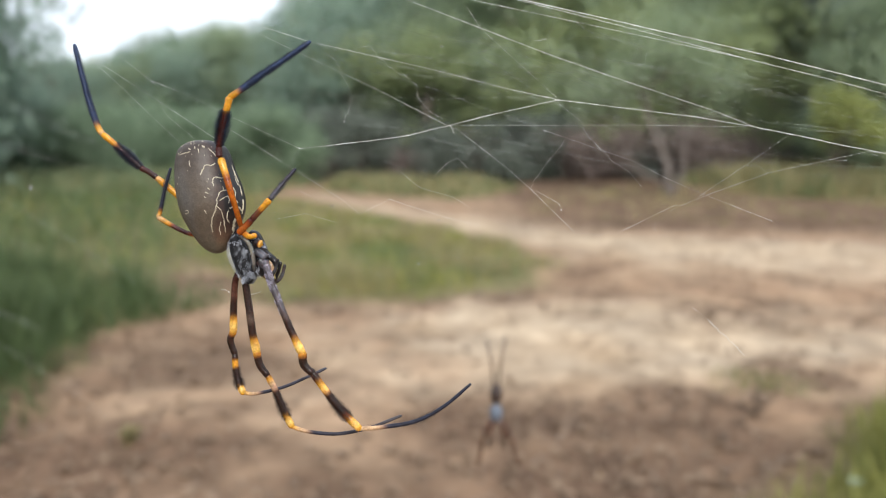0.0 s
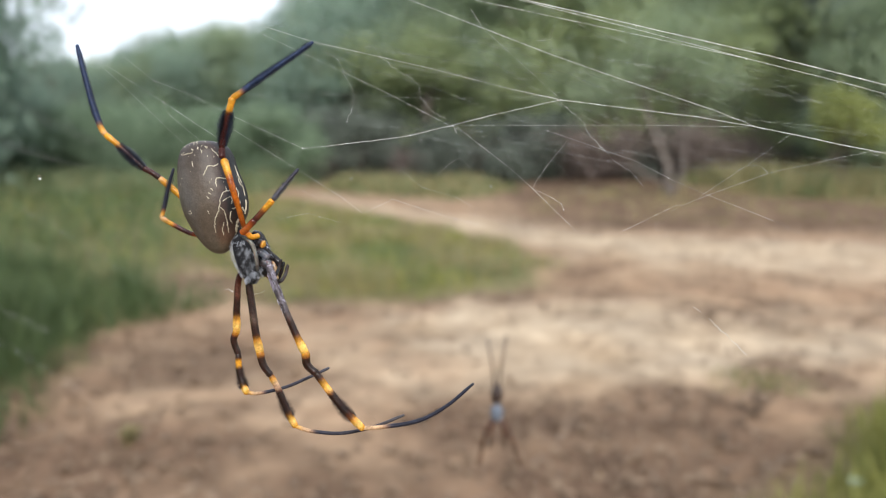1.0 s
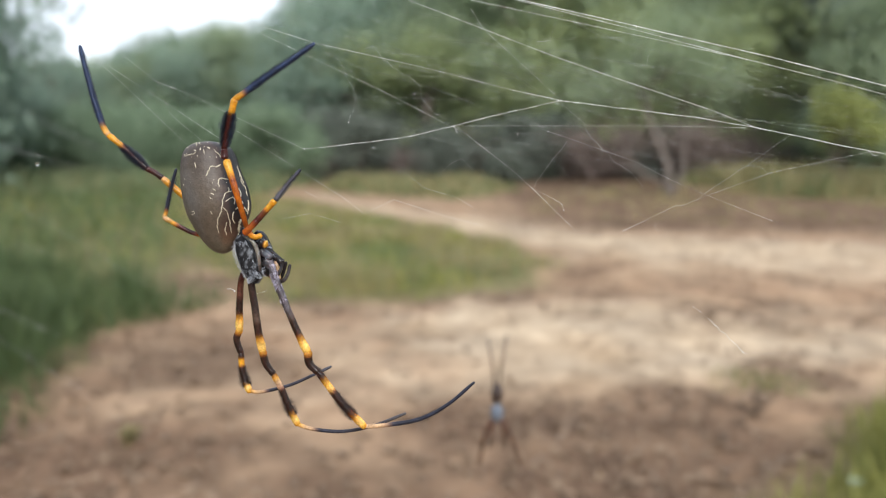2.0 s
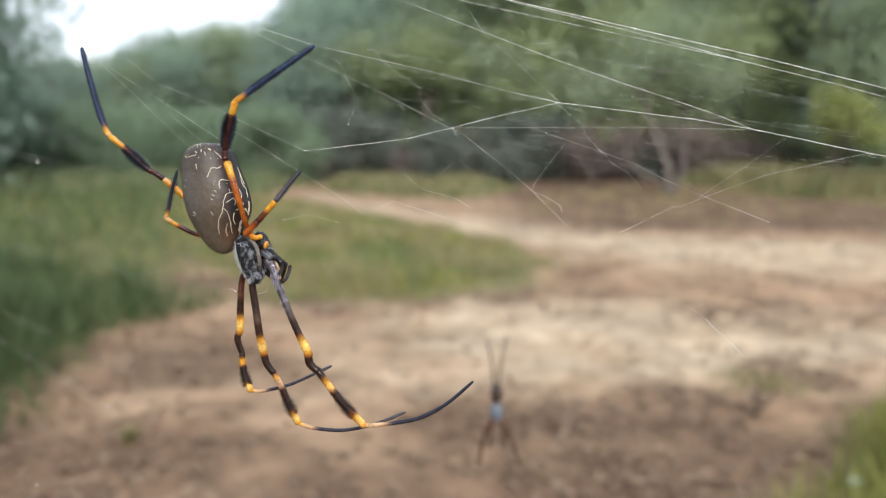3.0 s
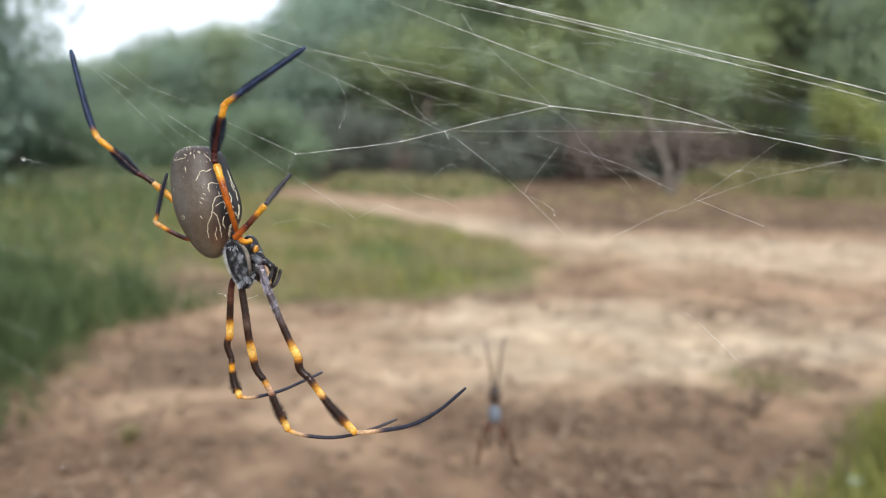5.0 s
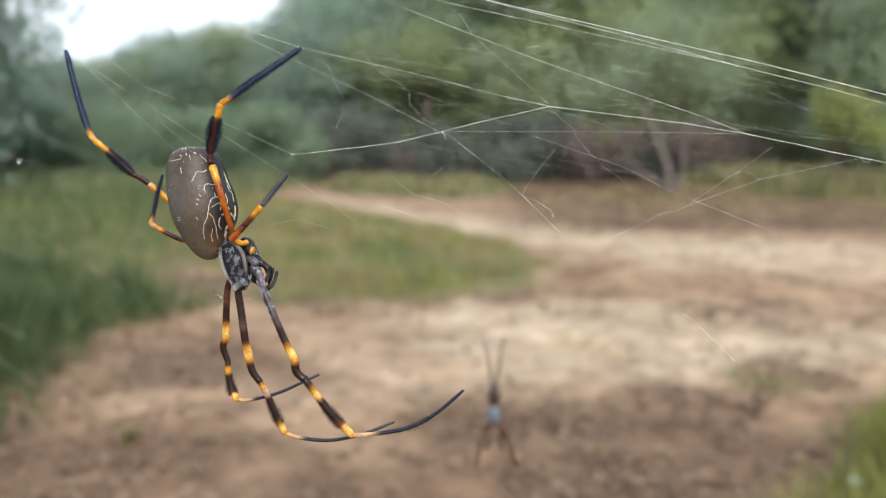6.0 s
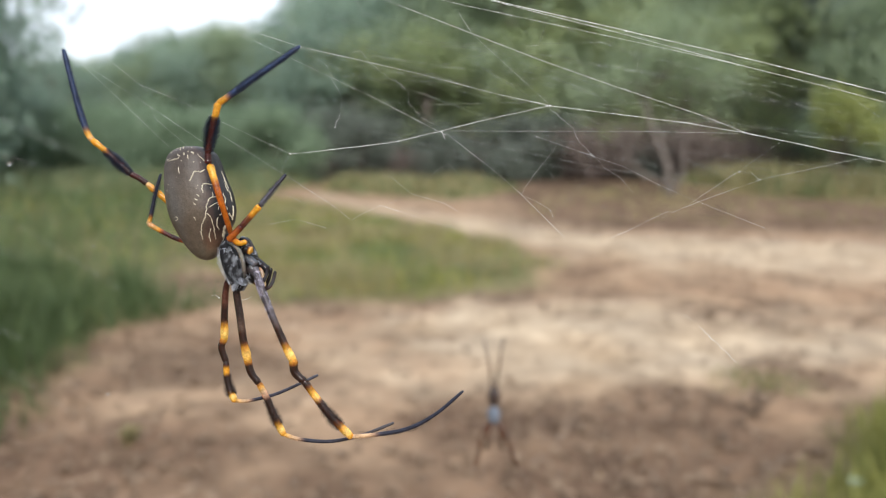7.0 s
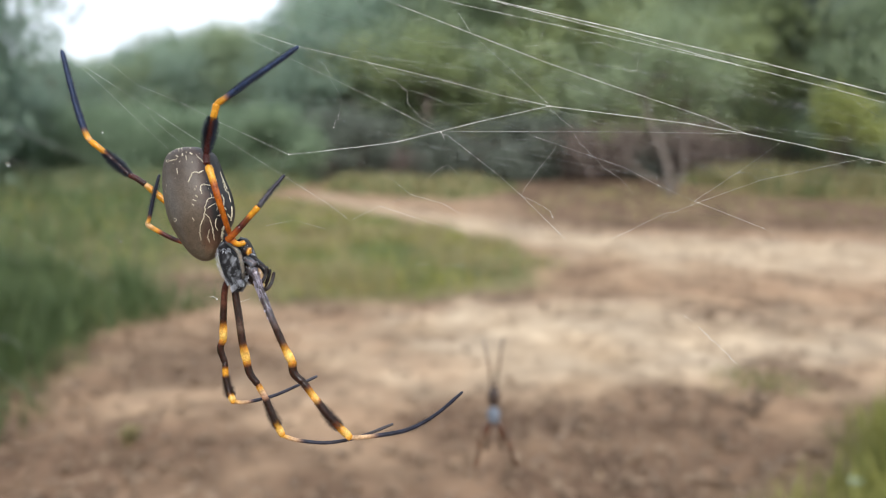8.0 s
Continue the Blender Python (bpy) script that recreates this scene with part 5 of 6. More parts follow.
    strand(web, [(41.47, 6, 21.38), (64.16, 6, 20.7), (86.84, 6, 18.77), (106.13, 6, 16.5), (120.87, 6, 15.37)], 0.017, True, 56, 0)
    strand(web, [(80.04, 6, 27.5), (100.45, 6, 23.31)], 0.017, True, 57, 0)
    strand(web, [(92.87, 7, 25.76), (110, 7, 22.34), (129.19, 7, 20.05)], 0.017, True, 58, 0)
    strand(web, [(81.45, 7, 21.2), (87.16, 7, 18.68), (97.44, 7, 13.77)], 0.017, True, 59, 0)
    strand(web, [(84.88, 7, 14.34), (99.72, 7, 13.77)], 0.017, True, 60, 0)
    strand(web, [(36.9, 8, 35.15), (46.1, 8, 37.45), (50.69, 8, 38.6)], 0.017, True, 61, 0)
    strand(web, [(47.3, 9, 37.13), (53.08, 9, 33.66), (64.65, 9, 26.14), (77.38, 9, 20.93)], 0.017, True, 62, 0)
    strand(web, [(56.89, 12, 49.72), (66.33, 12, 45.47), (76.95, 12, 39.1)], 0.017, True, 63, 0)
    strand(web, [(12.7, 15, 47.12), (29.55, 15, 39.91), (47.6, 15, 32.69)], 0.017, True, 64, 0)
    strand(web, [(53.35, 12, 21.39), (71.05, 12, 18.8), (84.04, 12, 17.26)], 0.017, True, 65, 0)
    strand(web, [(73.57, 5, 39.69), (84.27, 5, 36.65), (96.66, 5, 33.61), (107.37, 5, 29.89), (111.31, 5, 27.98), (116.38, 5, 25.95)], 0.018, True, 66, 0.03)
    strand(web, [(64.16, 6, 32.95), (70.96, 6, 30.11), (73.8, 6, 28.64)], 0.018, True, 67, 0.06)
    strand(web, [(29.77, 3, 13.78), (30.1, 3, 12.9), (31.1, 3, 13.12), (34.99, 3, 9.78), (41.44, 3, 8.01), (44.77, 3, 6.01)], 0.015, False, 68, 0.04)
    strand(web, [(23.65, 3, 4.67), (29.21, 3, 7.45), (39.21, 3, 4.12), (46.99, 3, 2.23)], 0.014, False, 69, 0.03)
    strand(web, [(30.32, 3, 7.56), (31.99, 3, 8.34), (34.77, 3, 9.45)], 0.017, True, 70, 0)
    strand(web, [(21.06, 6, 17.97), (32.4, 6, 13.66)], 0.014, True, 71, 0)
    strand(web, [(37.88, 3, 12.01), (40.32, 3, 14.45), (42.55, 3, 15.56), (44.55, 3, 13.56)], 0.014, False, 72, 0.05)
    strand(web, [(6.99, 3, 3.56), (12.54, 3, 4.67), (18.65, 3, 2.89)], 0.017, False, 73, 0)
    strand(web, [(11.43, 3, 9.12), (13.65, 3, 8.01)], 0.015, False, 74, 0)
    strand(web, [(5.87, 3, 5.56), (7.54, 3, 3.89)], 0.014, True, 75, 0)
    strand(web, [(22.32, 3, -6.22), (28.1, 3, -7.55)], 0.017, True, 76, 0)
    strand(web, [(11.75, 6, 0.05), (18.79, 6, -10.72)], 0.014, True, 77, 0)
    strand(web, [(35.88, 3, -3.88), (47.55, 3, -4.22)], 0.017, True, 78, 0)
    strand(web, [(23.65, 3, 1.34), (26.99, 3, 1.12)], 0.015, True, 79, 0)
    strand(web, [(50.33, 3, -11.11), (54.33, 3, -10.89)], 0.015, True, 80, 0)
    strand(web, [(18.65, 7, -13.63), (14.08, 7, -15.92), (19.79, 7, -18.77)], 0.015, True, 81, 0)
    strand(web, [(-4.02, 3, -10.33), (-3.24, 3, -10.22), (-2.35, 3, -10.89)], 0.033, False, 82, 0.05)
    strand(web, [(1.76, 3, -11.33), (2.76, 3, -11.11), (3.99, 3, -10.55)], 0.021, False, 83, 0.05)
    strand(web, [(88.67, 3, -13.89), (90.33, 3, -15)], 0.016, False, 84, 0)
    strand(web, [(91.6, 3, -16.2), (92.2, 3, -16.5), (92.9, 3, -17.5)], 0.03, False, 185, 0.07)
    strand(web, [(92.9, 3, -17.5), (93.6, 3, -17.9), (94.0, 3, -18.6)], 0.034, False, 186, 0.08)
    strand(web, [(94.0, 3, -18.6), (95.2, 3, -19.4), (95.9, 3, -20.3), (97.2, 3, -21.3)], 0.024, False, 187, 0.07)
    strand(web, [(97.2, 3, -21.3), (98.1, 3, -22.6), (99.0, 3, -23.22)], 0.03, False, 188, 0.08)
    strand(web, [(99, 3, -23.22), (115.89, 3, -23.11), (120.34, 3, -23.11), (126.78, 3, -25)], 0.015, True, 86, 0)
    strand(web, [(81.44, 3, 2.78), (80.89, 3, 2.01), (81.66, 3, 1.34)], 0.015, False, 87, 0.06)
    strand(web, [(85.33, 3, 5.78), (84.33, 3, 5.01)], 0.014, False, 88, 0.03)
    strand(web, [(-18.62, -45, 4.44), (-10.44, -45, -0.40), (-5.24, -45, -3.74)], 0.018, True, 89, 0)
    strand(web, [(-13.39, -58, -8.06), (-10.82, -58, -9.47), (-5.99, -58, -11.60)], 0.024, True, 90, 0)
    strand(web, [(-13.39, -58, -11.60), (-10.82, -58, -13.21), (-4.05, -58, -17.39), (1.41, -58, -21.45)], 0.026, True, 91, 0)
    strand(web, [(-46.61, -2, 17.63), (-38.03, -2, 15.48), (-31.59, -2, 13.87), (-26.76, -2, 13.12)], 0.021, True, 92, 0)
    strand(web, [(-35.35, 3, 23.79), (-34.69, 3, 22.79), (-33.8, 3, 22.01)], 0.015, False, 93, 0)
    strand(web, [(-12.09, -62, 15.51), (-8.41, -62, 13.92), (-1.06, -62, 10.42), (3.85, -62, 8.46)], 0.026, True, 94, 0)
    strand(web, [(-12.09, -62, 10.91), (-8.41, -62, 9.38), (-2.28, -62, 7.36)], 0.022, True, 95, 0)
    strand(web, [(-19.13, 3, 16.9), (-16.91, 3, 16.23)], 0.018, True, 96, 0)
    strand(web, [(11.43, 3, 17.45), (10.32, 3, 15.56), (9.65, 3, 13.67)], 0.021, True, 97, 0)
    strand(web, [(-15.62, -50, -0.85), (-9.98, -50, -2.61)], 0.02, True, 98, 0)
    strand(web, [(-5.25, -45, -3.74), (-0.78, -45, -6.71)], 0.02, True, 99, 0)
    knot(web, 11.43, 3, 17.45, 0.131, 0)
    knot(web, 32.77, 3, 20.01, 0.124, 1)
    knot(web, 41.1, 3, 21.9, 0.152, 2)
    knot(web, 41.77, 3, 21.34, 0.124, 3)
    knot(web, 62.33, 3, 27.01, 0.152, 4)
    knot(web, 61.77, 3, 27.01, 0.124, 5)
    knot(web, 76.44, 3, 25.23, 0.110, 6)
    knot(web, 83.66, 3, 11.56, 0.103, 7)
    knot(web, 104.22, 3, 3.23, 0.103, 8)
    knot(web, 81.66, 3, 1.34, 0.110, 9)
    knot(web, 59.77, 3, 20.9, 0.110, 10)
    knot(web, 108, 3, 20.23, 0.117, 11)
    knot(web, 117, 3, 30.45, 0.096, 12)
    knot(web, 99, 3, 35.01, 0.090, 13)
    knot(web, 97.56, 3, 13.12, 0.103, 14)
    knot(web, 99.56, 3, 14.12, 0.110, 15)
    knot(web, -15.8, 3, 26.45, 0.124, 16)
    knot(web, 77.22, 3, 41.57, 0.117, 17)
    knot(web, 20.21, 3, 22.67, 0.090, 18)
    knot(web, 21.54, 3, 27.23, 0.076, 19)
    knot(web, 21.1, 3, 25.01, 0.076, 20)
    knot(web, 62.55, 3, 6.45, 0.083, 21)
    knot(web, 62.88, 3, 5.34, 0.083, 22)
    knot(web, 124.56, 3, 16.67, 0.124, 23)
    knot(web, -2.46, 3, -10.77, 0.117, 24)
    strand(web, [(123.45, 3, 17.12), (124.23, 3, 16.23), (125, 3, 16.01), (125.56, 3, 16.67)], 0.04, False, 901, 0)
    strand(web, [(41.1, 3, 22.01), (41.77, 3, 20.45)], 0.05, False, 902, 0)
    strand(web, [(24.88, 23.6, 23.47), (39.25, 23.6, 20.26), (53.62, 23.6, 17.81)], 0.014, True, 127, 0)
    strand(web, [(65.04, 23, 37.19), (78.91, 23, 32.84), (92.79, 23, 28.6)], 0.014, True, 128, 0)
    strand(web, [(54.38, 20.5, 41.91), (83.99, 20.5, 38.14), (113.61, 20.5, 34.73)], 0.014, True, 129, 0)
    strand(web, [(71.06, 11.8, 25.17), (85.7, 11.8, 25.11), (100.34, 11.8, 25.38)], 0.014, True, 130, 0)
    strand(web, [(39.26, 6.5, 40.1), (51.28, 6.5, 36.23), (63.3, 6.5, 33.26)], 0.014, True, 131, 0)
    strand(web, [(74.21, 28.7, 46.81), (96.5, 28.7, 44.72), (118.78, 28.7, 43.47)], 0.014, True, 132, 0)
    strand(web, [(48.55, 17.2, 22.11), (70.03, 17.2, 17.41), (91.52, 17.2, 13.65)], 0.014, True, 133, 0)
    strand(web, [(-0.58, 20.6, 50.61), (11.34, 20.6, 46.12), (23.26, 20.6, 42.33)], 0.014, True, 134, 0)
    strand(web, [(100.1, 7.2, 34.54), (116.31, 7.2, 30.73), (132.52, 7.2, 27.83)], 0.014, True, 135, 0)
    strand(web, [(21.46, 14.1, 37.65), (35.84, 14.1, 35.27), (50.22, 14.1, 33.85)], 0.014, True, 136, 0)
    strand(web, [(80, 17.7, 28.52), (102.39, 17.7, 25.95), (124.78, 17.7, 23.85)], 0.014, True, 137, 0)
    strand(web, [(117.49, 8.6, 25.77), (126.42, 8.6, 23.82), (135.34, 8.6, 22.86)], 0.014, True, 138, 0)
    strand(web, [(-2.71, 24.4, 35.92), (16.56, 24.4, 32.05), (35.84, 24.4, 29.44)], 0.014, True, 139, 0)
    strand(web, [(1.24, 27.2, 48.88), (21.82, 27.2, 47.26), (42.4, 27.2, 46.11)], 0.014, True, 140, 0)
    strand(web, [(39.58, 23.7, 46.9), (61.48, 23.7, 39.78), (83.38, 23.7, 33.88)], 0.014, True, 141, 0)
    strand(web, [(25.46, 16.3, 37.81), (52.75, 16.3, 33.1), (80.03, 16.3, 28.46)], 0.014, True, 142, 0)
    strand(web, [(99.74, 9.9, 30.86), (109.84, 9.9, 28.71), (119.93, 9.9, 27.5)], 0.014, True, 143, 0)
    strand(web, [(20.88, 27, 26.17), (50.01, 27, 20.57), (79.14, 27, 15.73)], 0.014, True, 144, 0)
    strand(web, [(72.18, 16.6, 29.68), (95.97, 16.6, 30.97), (119.75, 16.6, 33.34)], 0.014, True, 145, 0)
    strand(web, [(51.62, 24.1, 28.53), (73.58, 24.1, 21.53), (95.54, 24.1, 15.76)], 0.014, True, 146, 0)
    strand(web, [(60.47, 11, 37.03), (82.36, 11, 29.7), (104.26, 11, 23.53)], 0.014, True, 147, 0)
    strand(web, [(52.02, 17, 33.32), (68.34, 17, 28.11), (84.66, 17, 23.35)], 0.014, True, 148, 0)
    strand(web, [(68, 21.6, 37.45), (80.52, 21.6, 35.99), (93.04, 21.6, 34.92)], 0.014, True, 149, 0)
    strand(web, [(73.74, 9.8, 32.5), (87.75, 9.8, 30.06), (101.76, 9.8, 27.64)], 0.014, True, 150, 0)
    strand(web, [(2.88, 23.8, 44.88), (20.6, 23.8, 42.29), (38.32, 23.8, 40.46)], 0.014, True, 151, 0)
    strand(web, [(78.15, 17.7, 38.33), (107.57, 17.7, 32.12), (136.98, 17.7, 26.7)], 0.014, True, 152, 0)
    strand(web, [(99.74, 24.7, 37.17), (112.15, 24.7, 33.27), (124.56, 24.7, 29.54)], 0.014, True, 153, 0)
    strand(web, [(20.64, 25.4, 47.32), (39.92, 25.4, 41.48), (59.2, 25.4, 35.64)], 0.014, True, 154, 0)
    strand(web, [(17.85, 14.7, 26.8), (39.81, 14.7, 20.36), (61.77, 14.7, 15.07)], 0.014, True, 155, 0)
    strand(web, [(62.33, 24.4, 36.57), (89.42, 24.4, 26.06), (116.51, 24.4, 15.93)], 0.014, True, 156, 0)
    strand(web, [(8.21, 14.6, 43.2), (26.94, 14.6, 39.6), (45.67, 14.6, 37.01)], 0.014, True, 157, 0)
    strand(web, [(24.17, 26.4, 24.75), (47.59, 26.4, 20.68), (71, 26.4, 17.43)], 0.014, True, 158, 0)
    strand(web, [(87.54, 10.4, 32.33), (96.51, 10.4, 27.97), (105.48, 10.4, 24.55)], 0.014, True, 159, 0)
    strand(web, [(34.53, 21.1, 36.07), (57.11, 21.1, 30.93), (79.69, 21.1, 26.9)], 0.014, True, 160, 0)
    strand(web, [(57.36, 10.1, 34.48), (73.66, 10.1, 30.5), (89.95, 10.1, 27.43)], 0.014, True, 161, 0)
    strand(web, [(15.94, 7.9, 41.19), (38.78, 7.9, 40.06), (61.61, 7.9, 39.31)], 0.014, True, 162, 0)
    strand(web, [(52.54, 6.6, 20.13), (70.47, 6.6, 17.54), (88.41, 6.6, 15.45)], 0.014, True, 163, 0)
    strand(web, [(33.23, 9.1, 43.53), (42.94, 9.1, 40.58), (52.65, 9.1, 38.59)], 0.014, True, 164, 0)
    strand(web, [(41.85, 6.6, 33.32), (57.89, 6.6, 33.24), (73.93, 6.6, 33.41)], 0.014, True, 165, 0)
    strand(web, [(0.14, 12.8, 48.76), (20.57, 12.8, 41.61), (41, 12.8, 34.59)], 0.014, True, 166, 0)
    strand(web, [(122.1, 16.1, 17.72), (134.26, 16.1, 14.97), (146.41, 16.1, 13.29)], 0.014, True, 167, 0)
    strand(web, [(57.72, 26.4, 33), (69.73, 26.4, 29.46), (81.73, 26.4, 26.4)], 0.014, True, 168, 0)
    strand(web, [(93.41, 11.9, 16.33), (110.53, 11.9, 13.86), (127.65, 11.9, 12.16)], 0.014, True, 169, 0)
    strand(web, [(108.72, 17.6, 31.02), (135.18, 17.6, 29.88), (161.64, 17.6, 29.13)], 0.014, True, 170, 0)
    strand(web, [(110.95, 18, 25.6), (134.31, 18, 22.16), (157.66, 18, 18.8)], 0.014, True, 171, 0)
    strand(web, [(54.68, 12.8, 35.65), (67.37, 12.8, 36.37), (80.06, 12.8, 37.48)], 0.014, True, 172, 0)
    strand(web, [(43.86, 19.5, 23.05), (73.65, 19.5, 17.13), (103.44, 19.5, 12.32)], 0.014, True, 173, 0)
    strand(web, [(126.9, 17.8, 33.69), (153.24, 17.8, 25.3), (179.57, 17.8, 17.63)], 0.014, True, 174, 0)
    strand(web, [(91.88, 7, 16), (118, 7, 14.43), (144.12, 7, 13.53)], 0.014, True, 175, 0)
    strand(web, [(107.11, 28, 25.22), (127.57, 28, 24.79), (148.04, 28, 25.2)], 0.014, True, 176, 0)
    return web


web = build_web()


# ---- the second spider, farther off ----
def build_far_spider():
    ob = tagged(new("spider"), "small dark spider with silvery back hanging in the web behind", "spider")
    oval("abdomen", 11, -1, lambda z: -3.9 * math.sqrt(max(0, 1 - ((z - 5) / 6) ** 2)), lambda z: 3.9 * math.sqrt(max(0, 1 - ((z - 5) / 6) ** 2)),
         0.9, VELVET, lambda x, y, z: (0.034, 0.021, 0.017), ob, "dark narrow abdomen", 0, 20, 16)
    oval("carapace", -1, -12, lambda z: -4.0 * math.sqrt(max(0, 1 - ((z + 6.5) / 5.5) ** 2)), lambda z: 4.0 * math.sqrt(max(0, 1 - ((z + 6.5) / 5.5) ** 2)),
         0.8, VELVET, lambda x, y, z: (0.10, 0.12, 0.155), ob, "silvery blue-grey carapace", 0, 20, 16)
    for side in (-1, 1):
        for points, stops in (([(side, 0, 6), (side * 2.6, -2, 22), (side * 6, -1, 40 + side)], [(0, K), (0.4, K), (0.6, R), (1, N)]),
                              ([(side * 2, 0, -9), (side * 7, -2, -18), (side * 12.5 + 1.5, -1, -38)], [(0, K), (0.2, B), (0.35, K), (0.5, B), (0.7, K), (0.85, B), (1, K)]),
                              ([(side * 1.5, 0, -9), (side * 4, -3, -17), (side * 4.6, -2, -27)], [(0, K), (0.5, B), (0.8, K), (1, K)])):
            segment("leg", points, 0.7 if points[-1][2] > 0 else 1.3, 0.4 if points[-1][2] > 0 else 0.8, stops, ob)
    lines = tagged(new("spider_web"), "fine silk threads holding the smaller spider", "spider web")
    for side in (-1, 1):
        strand(lines, [(side * 6, -1, 40 + side), (side * 30, 0, 330)], 0.03, True)
        strand(lines, [(side * 12.5 + 1.5, -1, -38), (side * 160, 0, -210)], 0.03, True)
    return ob, lines


far_spider, far_web = build_far_spider()
WAIST = Vector((-39.66, 142.00, 2.33))
FAR_SPOT = Vector((32.4, 450.0, -93.5))


def build_droplet():
    """A bead of water with a crumb of debris, hanging on a loose thread."""
    ob = tagged(new("droplet"), "tiny clear bead of water on a loose thread", "droplet")
    bm = bmesh.new()
    bmesh.ops.create_icosphere(bm, subdivisions=2, radius=0.34 * MM)
    rng = random.Random(2)
    for v in bm.verts:
        v.co *= rng.uniform(0.85, 1.15)
    me = bpy.data.meshes.new("bead")
    bm.to_mesh(me)
    bm.free()
    me.materials.append(WATER)
    me.polygons.foreach_set("use_smooth", [True] * len(me.polygons))
    part_of("bead", me, ob)
    strand(ob, [(0, 0, 0), (-0.4, 0.2, 6), (-1.5, 0.5, 22)], 0.003, True)
    return ob


droplet = build_droplet()


def build_mote():
    """A tiny tuft of drifting fluff."""
    ob = tagged(new("fluff"), "tiny pale speck of fluff drifting in the air", "fluff", "drifting fluff")
    rng = random.Random(9)
    pieces = []
    for _ in range(16):
        d = np.array([rng.gauss(0, 1), rng.gauss(0, 1), rng.gauss(0, 1)])
        d *= 0.24 * MM / np.linalg.norm(d)
        v, f, _ = tube([(0, 0, 0), tuple(d * 0.5), tuple(d)], [0.05 * MM, 0.04 * MM, 0.02 * MM], 5)
        pieces.append((v, f))
    part_of("filaments", mesh_of("filaments", *joined(pieces), [SILK_FAINT]), ob)
    return ob


motes = [build_mote()]
while len(motes) < 8:
    motes.append(copy_thing(motes[0], Matrix.Identity(4)))


# ---- what moves ----
def swing(v):
    """A small turn given as a vector in degrees."""
    v = Vector(v)
    return Matrix.Rotation(radians(v.length), 4, v.normalized()) if v.length > 1e-6 else Matrix.Identity(4)


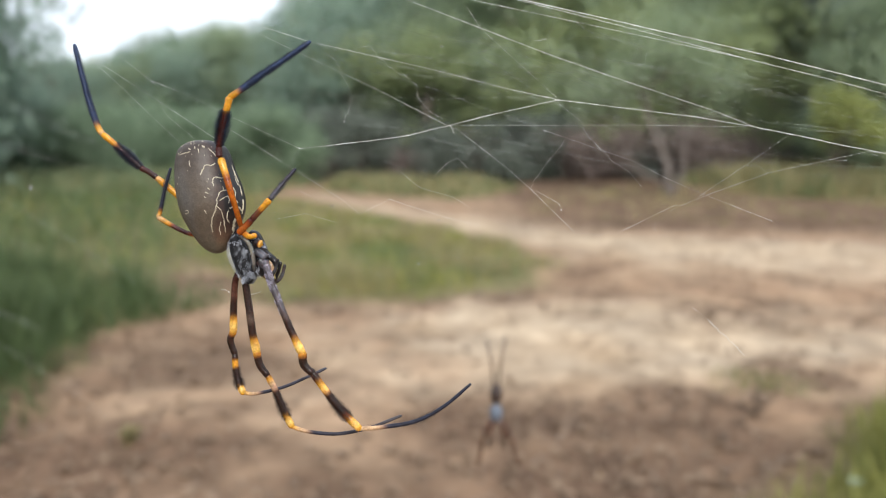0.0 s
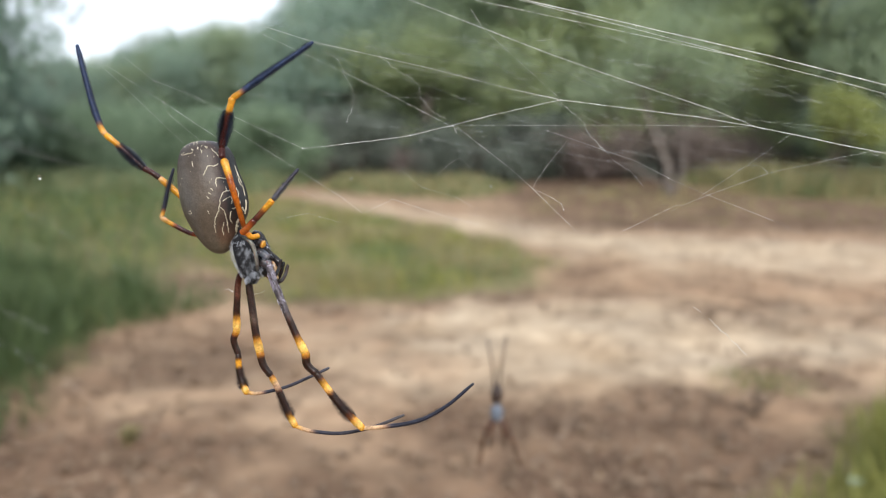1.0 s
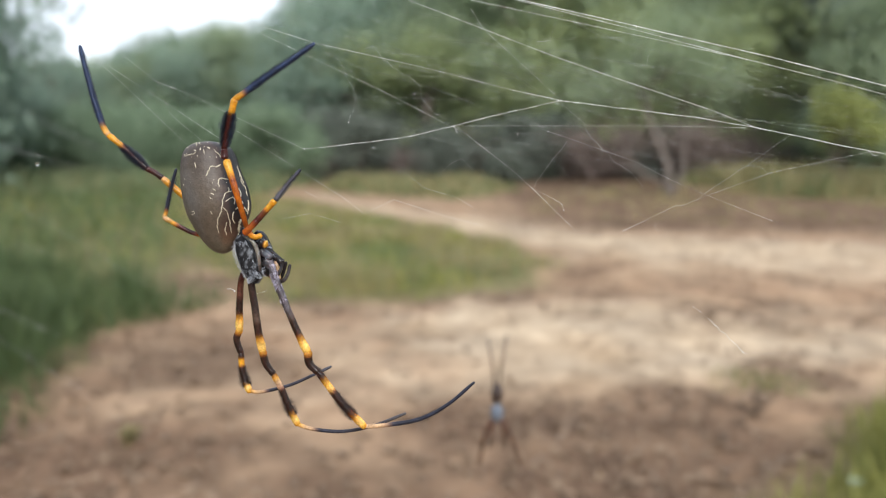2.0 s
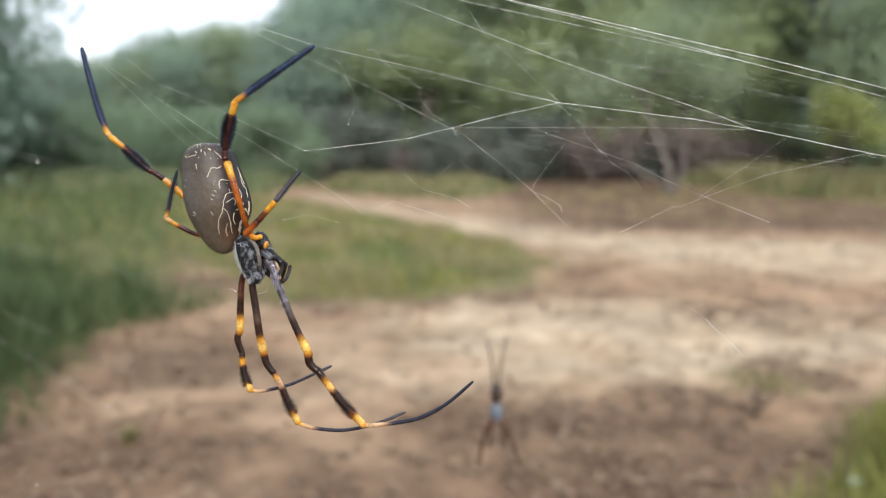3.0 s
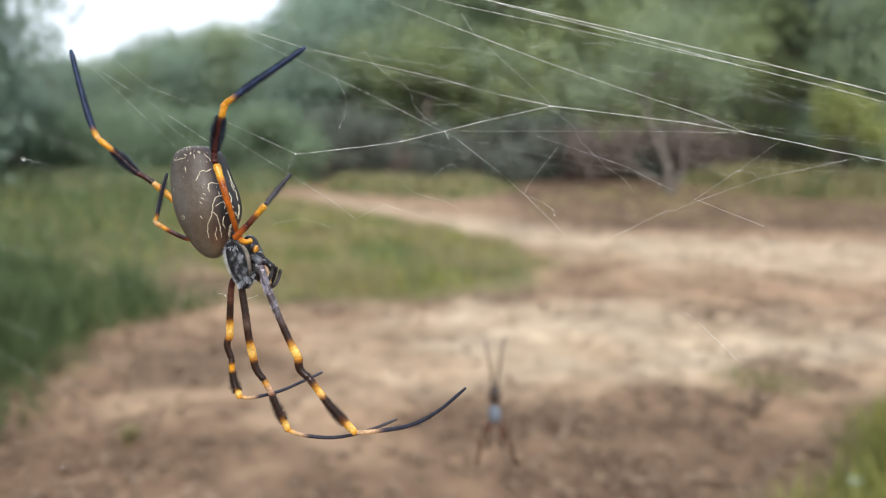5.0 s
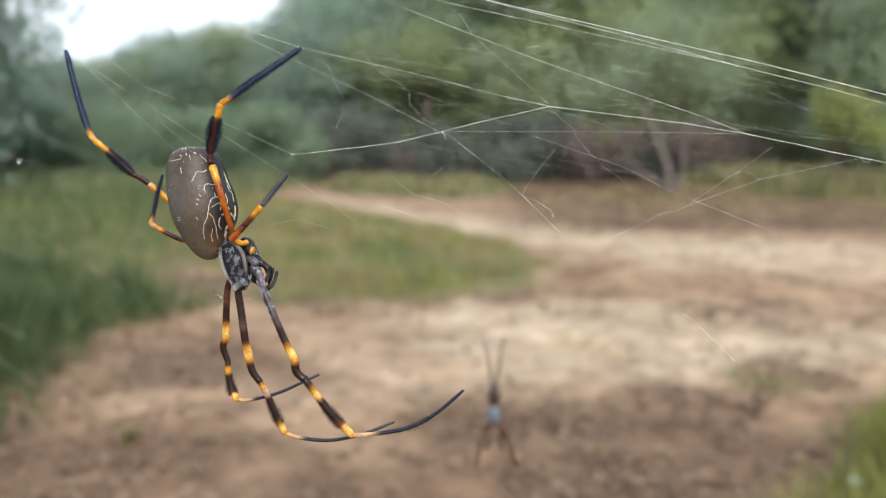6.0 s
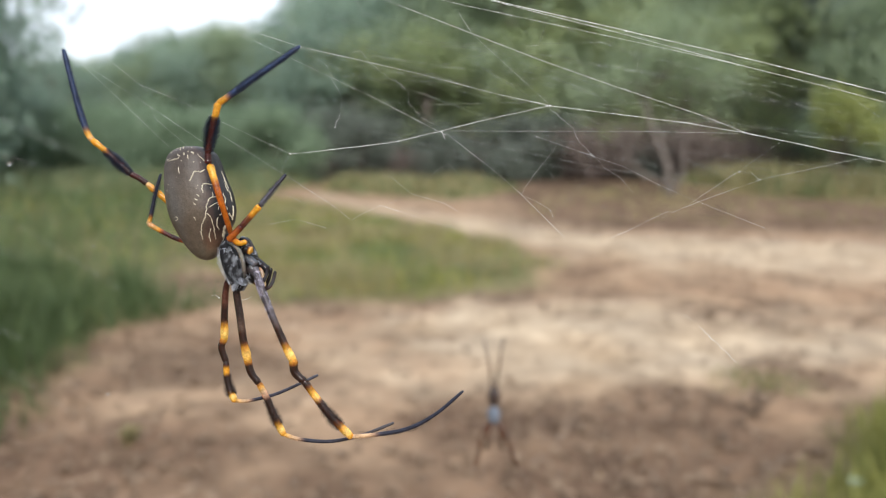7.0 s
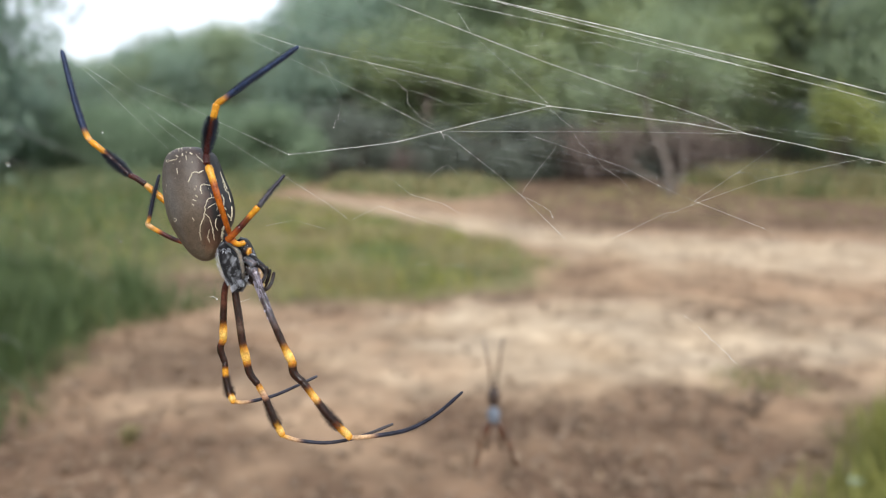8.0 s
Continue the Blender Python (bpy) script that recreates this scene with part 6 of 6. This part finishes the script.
def motions():
    # the spider and its web sway in the air: seconds, shift in millimetres, turn in degrees
    sway = [(0, (0.00, 0.00, 0.00), (0.00, 0.00, 0.00)),
            (0.5, (0.25, 0.07, -0.03), (0.05, -0.04, -0.00)),
            (1, (0.49, 0.35, -0.06), (0.25, -0.09, -0.05)),
            (1.5, (0.70, 0.68, -0.05), (0.45, -0.11, -0.05)),
            (3, (0.48, 2.70, -0.19), (0.93, -0.17, -0.28)),
            (3.5, (0.06, 2.29, -0.34), (0.67, -0.16, -0.11)),
            (4, (-0.32, 1.71, -0.55), (0.51, -0.15, -0.09)),
            (4.5, (-0.65, 1.23, -0.77), (0.35, -0.13, -0.15)),
            (6, (-1.46, -0.27, -1.29), (0.21, -0.16, -0.01)),
            (6.5, (-1.52, -0.66, -1.29), (0.18, -0.19, -0.15)),
            (7, (-1.60, -1.09, -1.30), (0.19, -0.21, -0.22)),
            (7.5, (-1.68, -1.33, -1.39), (0.24, -0.24, -0.23)),
            (8, (-1.75, -1.43, -1.47), (0.16, -0.31, -0.27))]
    web_sway = [(0, (0.00, 0.00, 0.00), (0.00, 0.00, 0.00)),
                (0.5, (0.32, 0.08, 0.01), (0.07, -0.01, 0.08)),
                (1, (0.55, 0.38, 0.04), (0.29, -0.02, 0.17)),
                (1.5, (0.73, 0.63, 0.06), (0.51, -0.02, 0.18)),
                (3, (0.48, 2.83, -0.13), (0.92, 0.05, -0.34)),
                (3.5, (-0.04, 2.59, -0.14), (0.53, 0.15, -0.34)),
                (4, (-0.45, 2.33, -0.33), (0.28, 0.15, -0.36)),
                (4.5, (-0.76, 2.06, -0.70), (0.16, 0.04, -0.30)),
                (6, (-1.57, 0.34, -1.10), (-0.05, 0.11, 0.04)),
                (6.5, (-1.62, -0.05, -1.11), (-0.03, 0.11, 0.08)),
                (7, (-1.79, -0.42, -1.10), (0.01, 0.14, -0.08)),
                (7.5, (-1.93, -0.52, -1.14), (0.03, 0.16, -0.20)),
                (8, (-1.86, -1.36, -1.34), (0.20, 0.09, 0.37))]
    for thing, steps in ((spider, sway), (web, web_sway)):
        walk(thing, [(t, BASE @ Matrix.Translation((WAIST + Vector(s)) * MM) @ swing(r)) for t, s, r in steps])
    far = [(t, BASE @ Matrix.Translation((FAR_SPOT + Vector(s) * 0.9) * MM)) for t, s, r in sway]
    walk(far_spider, far)
    walk(far_web, far)
    drift = [(0, (-72.73, 130.0, 10.86)),
             (0.5, (-72.33, 130.0, 10.96)),
             (1, (-71.14, 130.0, 12.65)),
             (1.5, (-71.44, 130.0, 14.25)),
             (3.5, (-71.64, 130.0, 15.54)),
             (4.5, (-73.33, 130.0, 15.94)),
             (6.5, (-75.62, 130.0, 15.24)),
             (7, (-76.52, 130.0, 15.04)),
             (8, (-76.72, 130.0, 14.94))]
    walk(droplet, [(t, BASE @ Matrix.Translation(Vector(s) * MM)) for t, s in drift])
    # motes of fluff rising on the air
    rises = [[(0, (-3.1, 128.0, 13.5)), (1.2, (-4.1, 128.0, 20.6)), (1.6, (-4.7, 128.0, 24.5)), (2.8, (-6.1, 128.0, 31.5)), (3.2, (-7.4, 128.0, 36.3)), (8, (-16.5, 128.0, 70.9))],
             [(0, (-19.3, 128.0, 7.5)), (3.6, (-3.4, 128.0, 29.7)), (3.8, (-2.0, 128.0, 31.8)), (4, (-0.4, 128.0, 34.6)), (8, (18.4, 128.0, 68.8))],
             [(0, (-62.0, 128.0, -85.1)), (2.8, (-58.7, 128.0, -33.2)), (3.2, (-57.9, 128.0, -20.8)), (3.5, (-57.0, 128.0, -9.8)), (8, (-49.0, 128.0, 89.1))],
             [(0, (-74.6, 128.0, -52.4)), (4.4, (-67.6, 128.0, -38.6)), (5.8, (-63.9, 128.0, -31.2)), (6.2, (-62.9, 128.0, -23.2)), (6.6, (-61.8, 128.0, -12.7)), (7, (-60.7, 128.0, 0.5)), (8, (-59.1, 128.0, 20.2))],
             [(0, (-70.5, 128.0, -171.5)), (7, (-58.2, 128.0, -25.2)), (7.4, (-57.0, 128.0, -11.3)), (8, (-55.9, 128.0, 1.3))],
             [(0, (-0.7, 128.0, 5.0)), (0.6, (3.7, 128.0, 7.5)), (0.8, (6.2, 128.0, 8.8)), (1, (8.3, 128.0, 10.9)), (8, (53.7, 128.0, 54.2))],
             [(0, (-4.2, 128.0, -2.5)), (1.2, (4.3, 128.0, 7.4)), (1.4, (6.7, 128.0, 10.1)), (1.6, (8.9, 128.0, 13.4)), (8, (52.2, 128.0, 77.5))],
             [(0, (-0.3, 128.0, 35.2)), (0.2, (1.0, 128.0, 38.7)), (8, (30.8, 128.0, 121.4))]]
    for mote, path in zip(motes, rises):
        walk(mote, [(t, BASE @ Matrix.Translation(Vector(s) * MM)) for t, s in path])


motions()
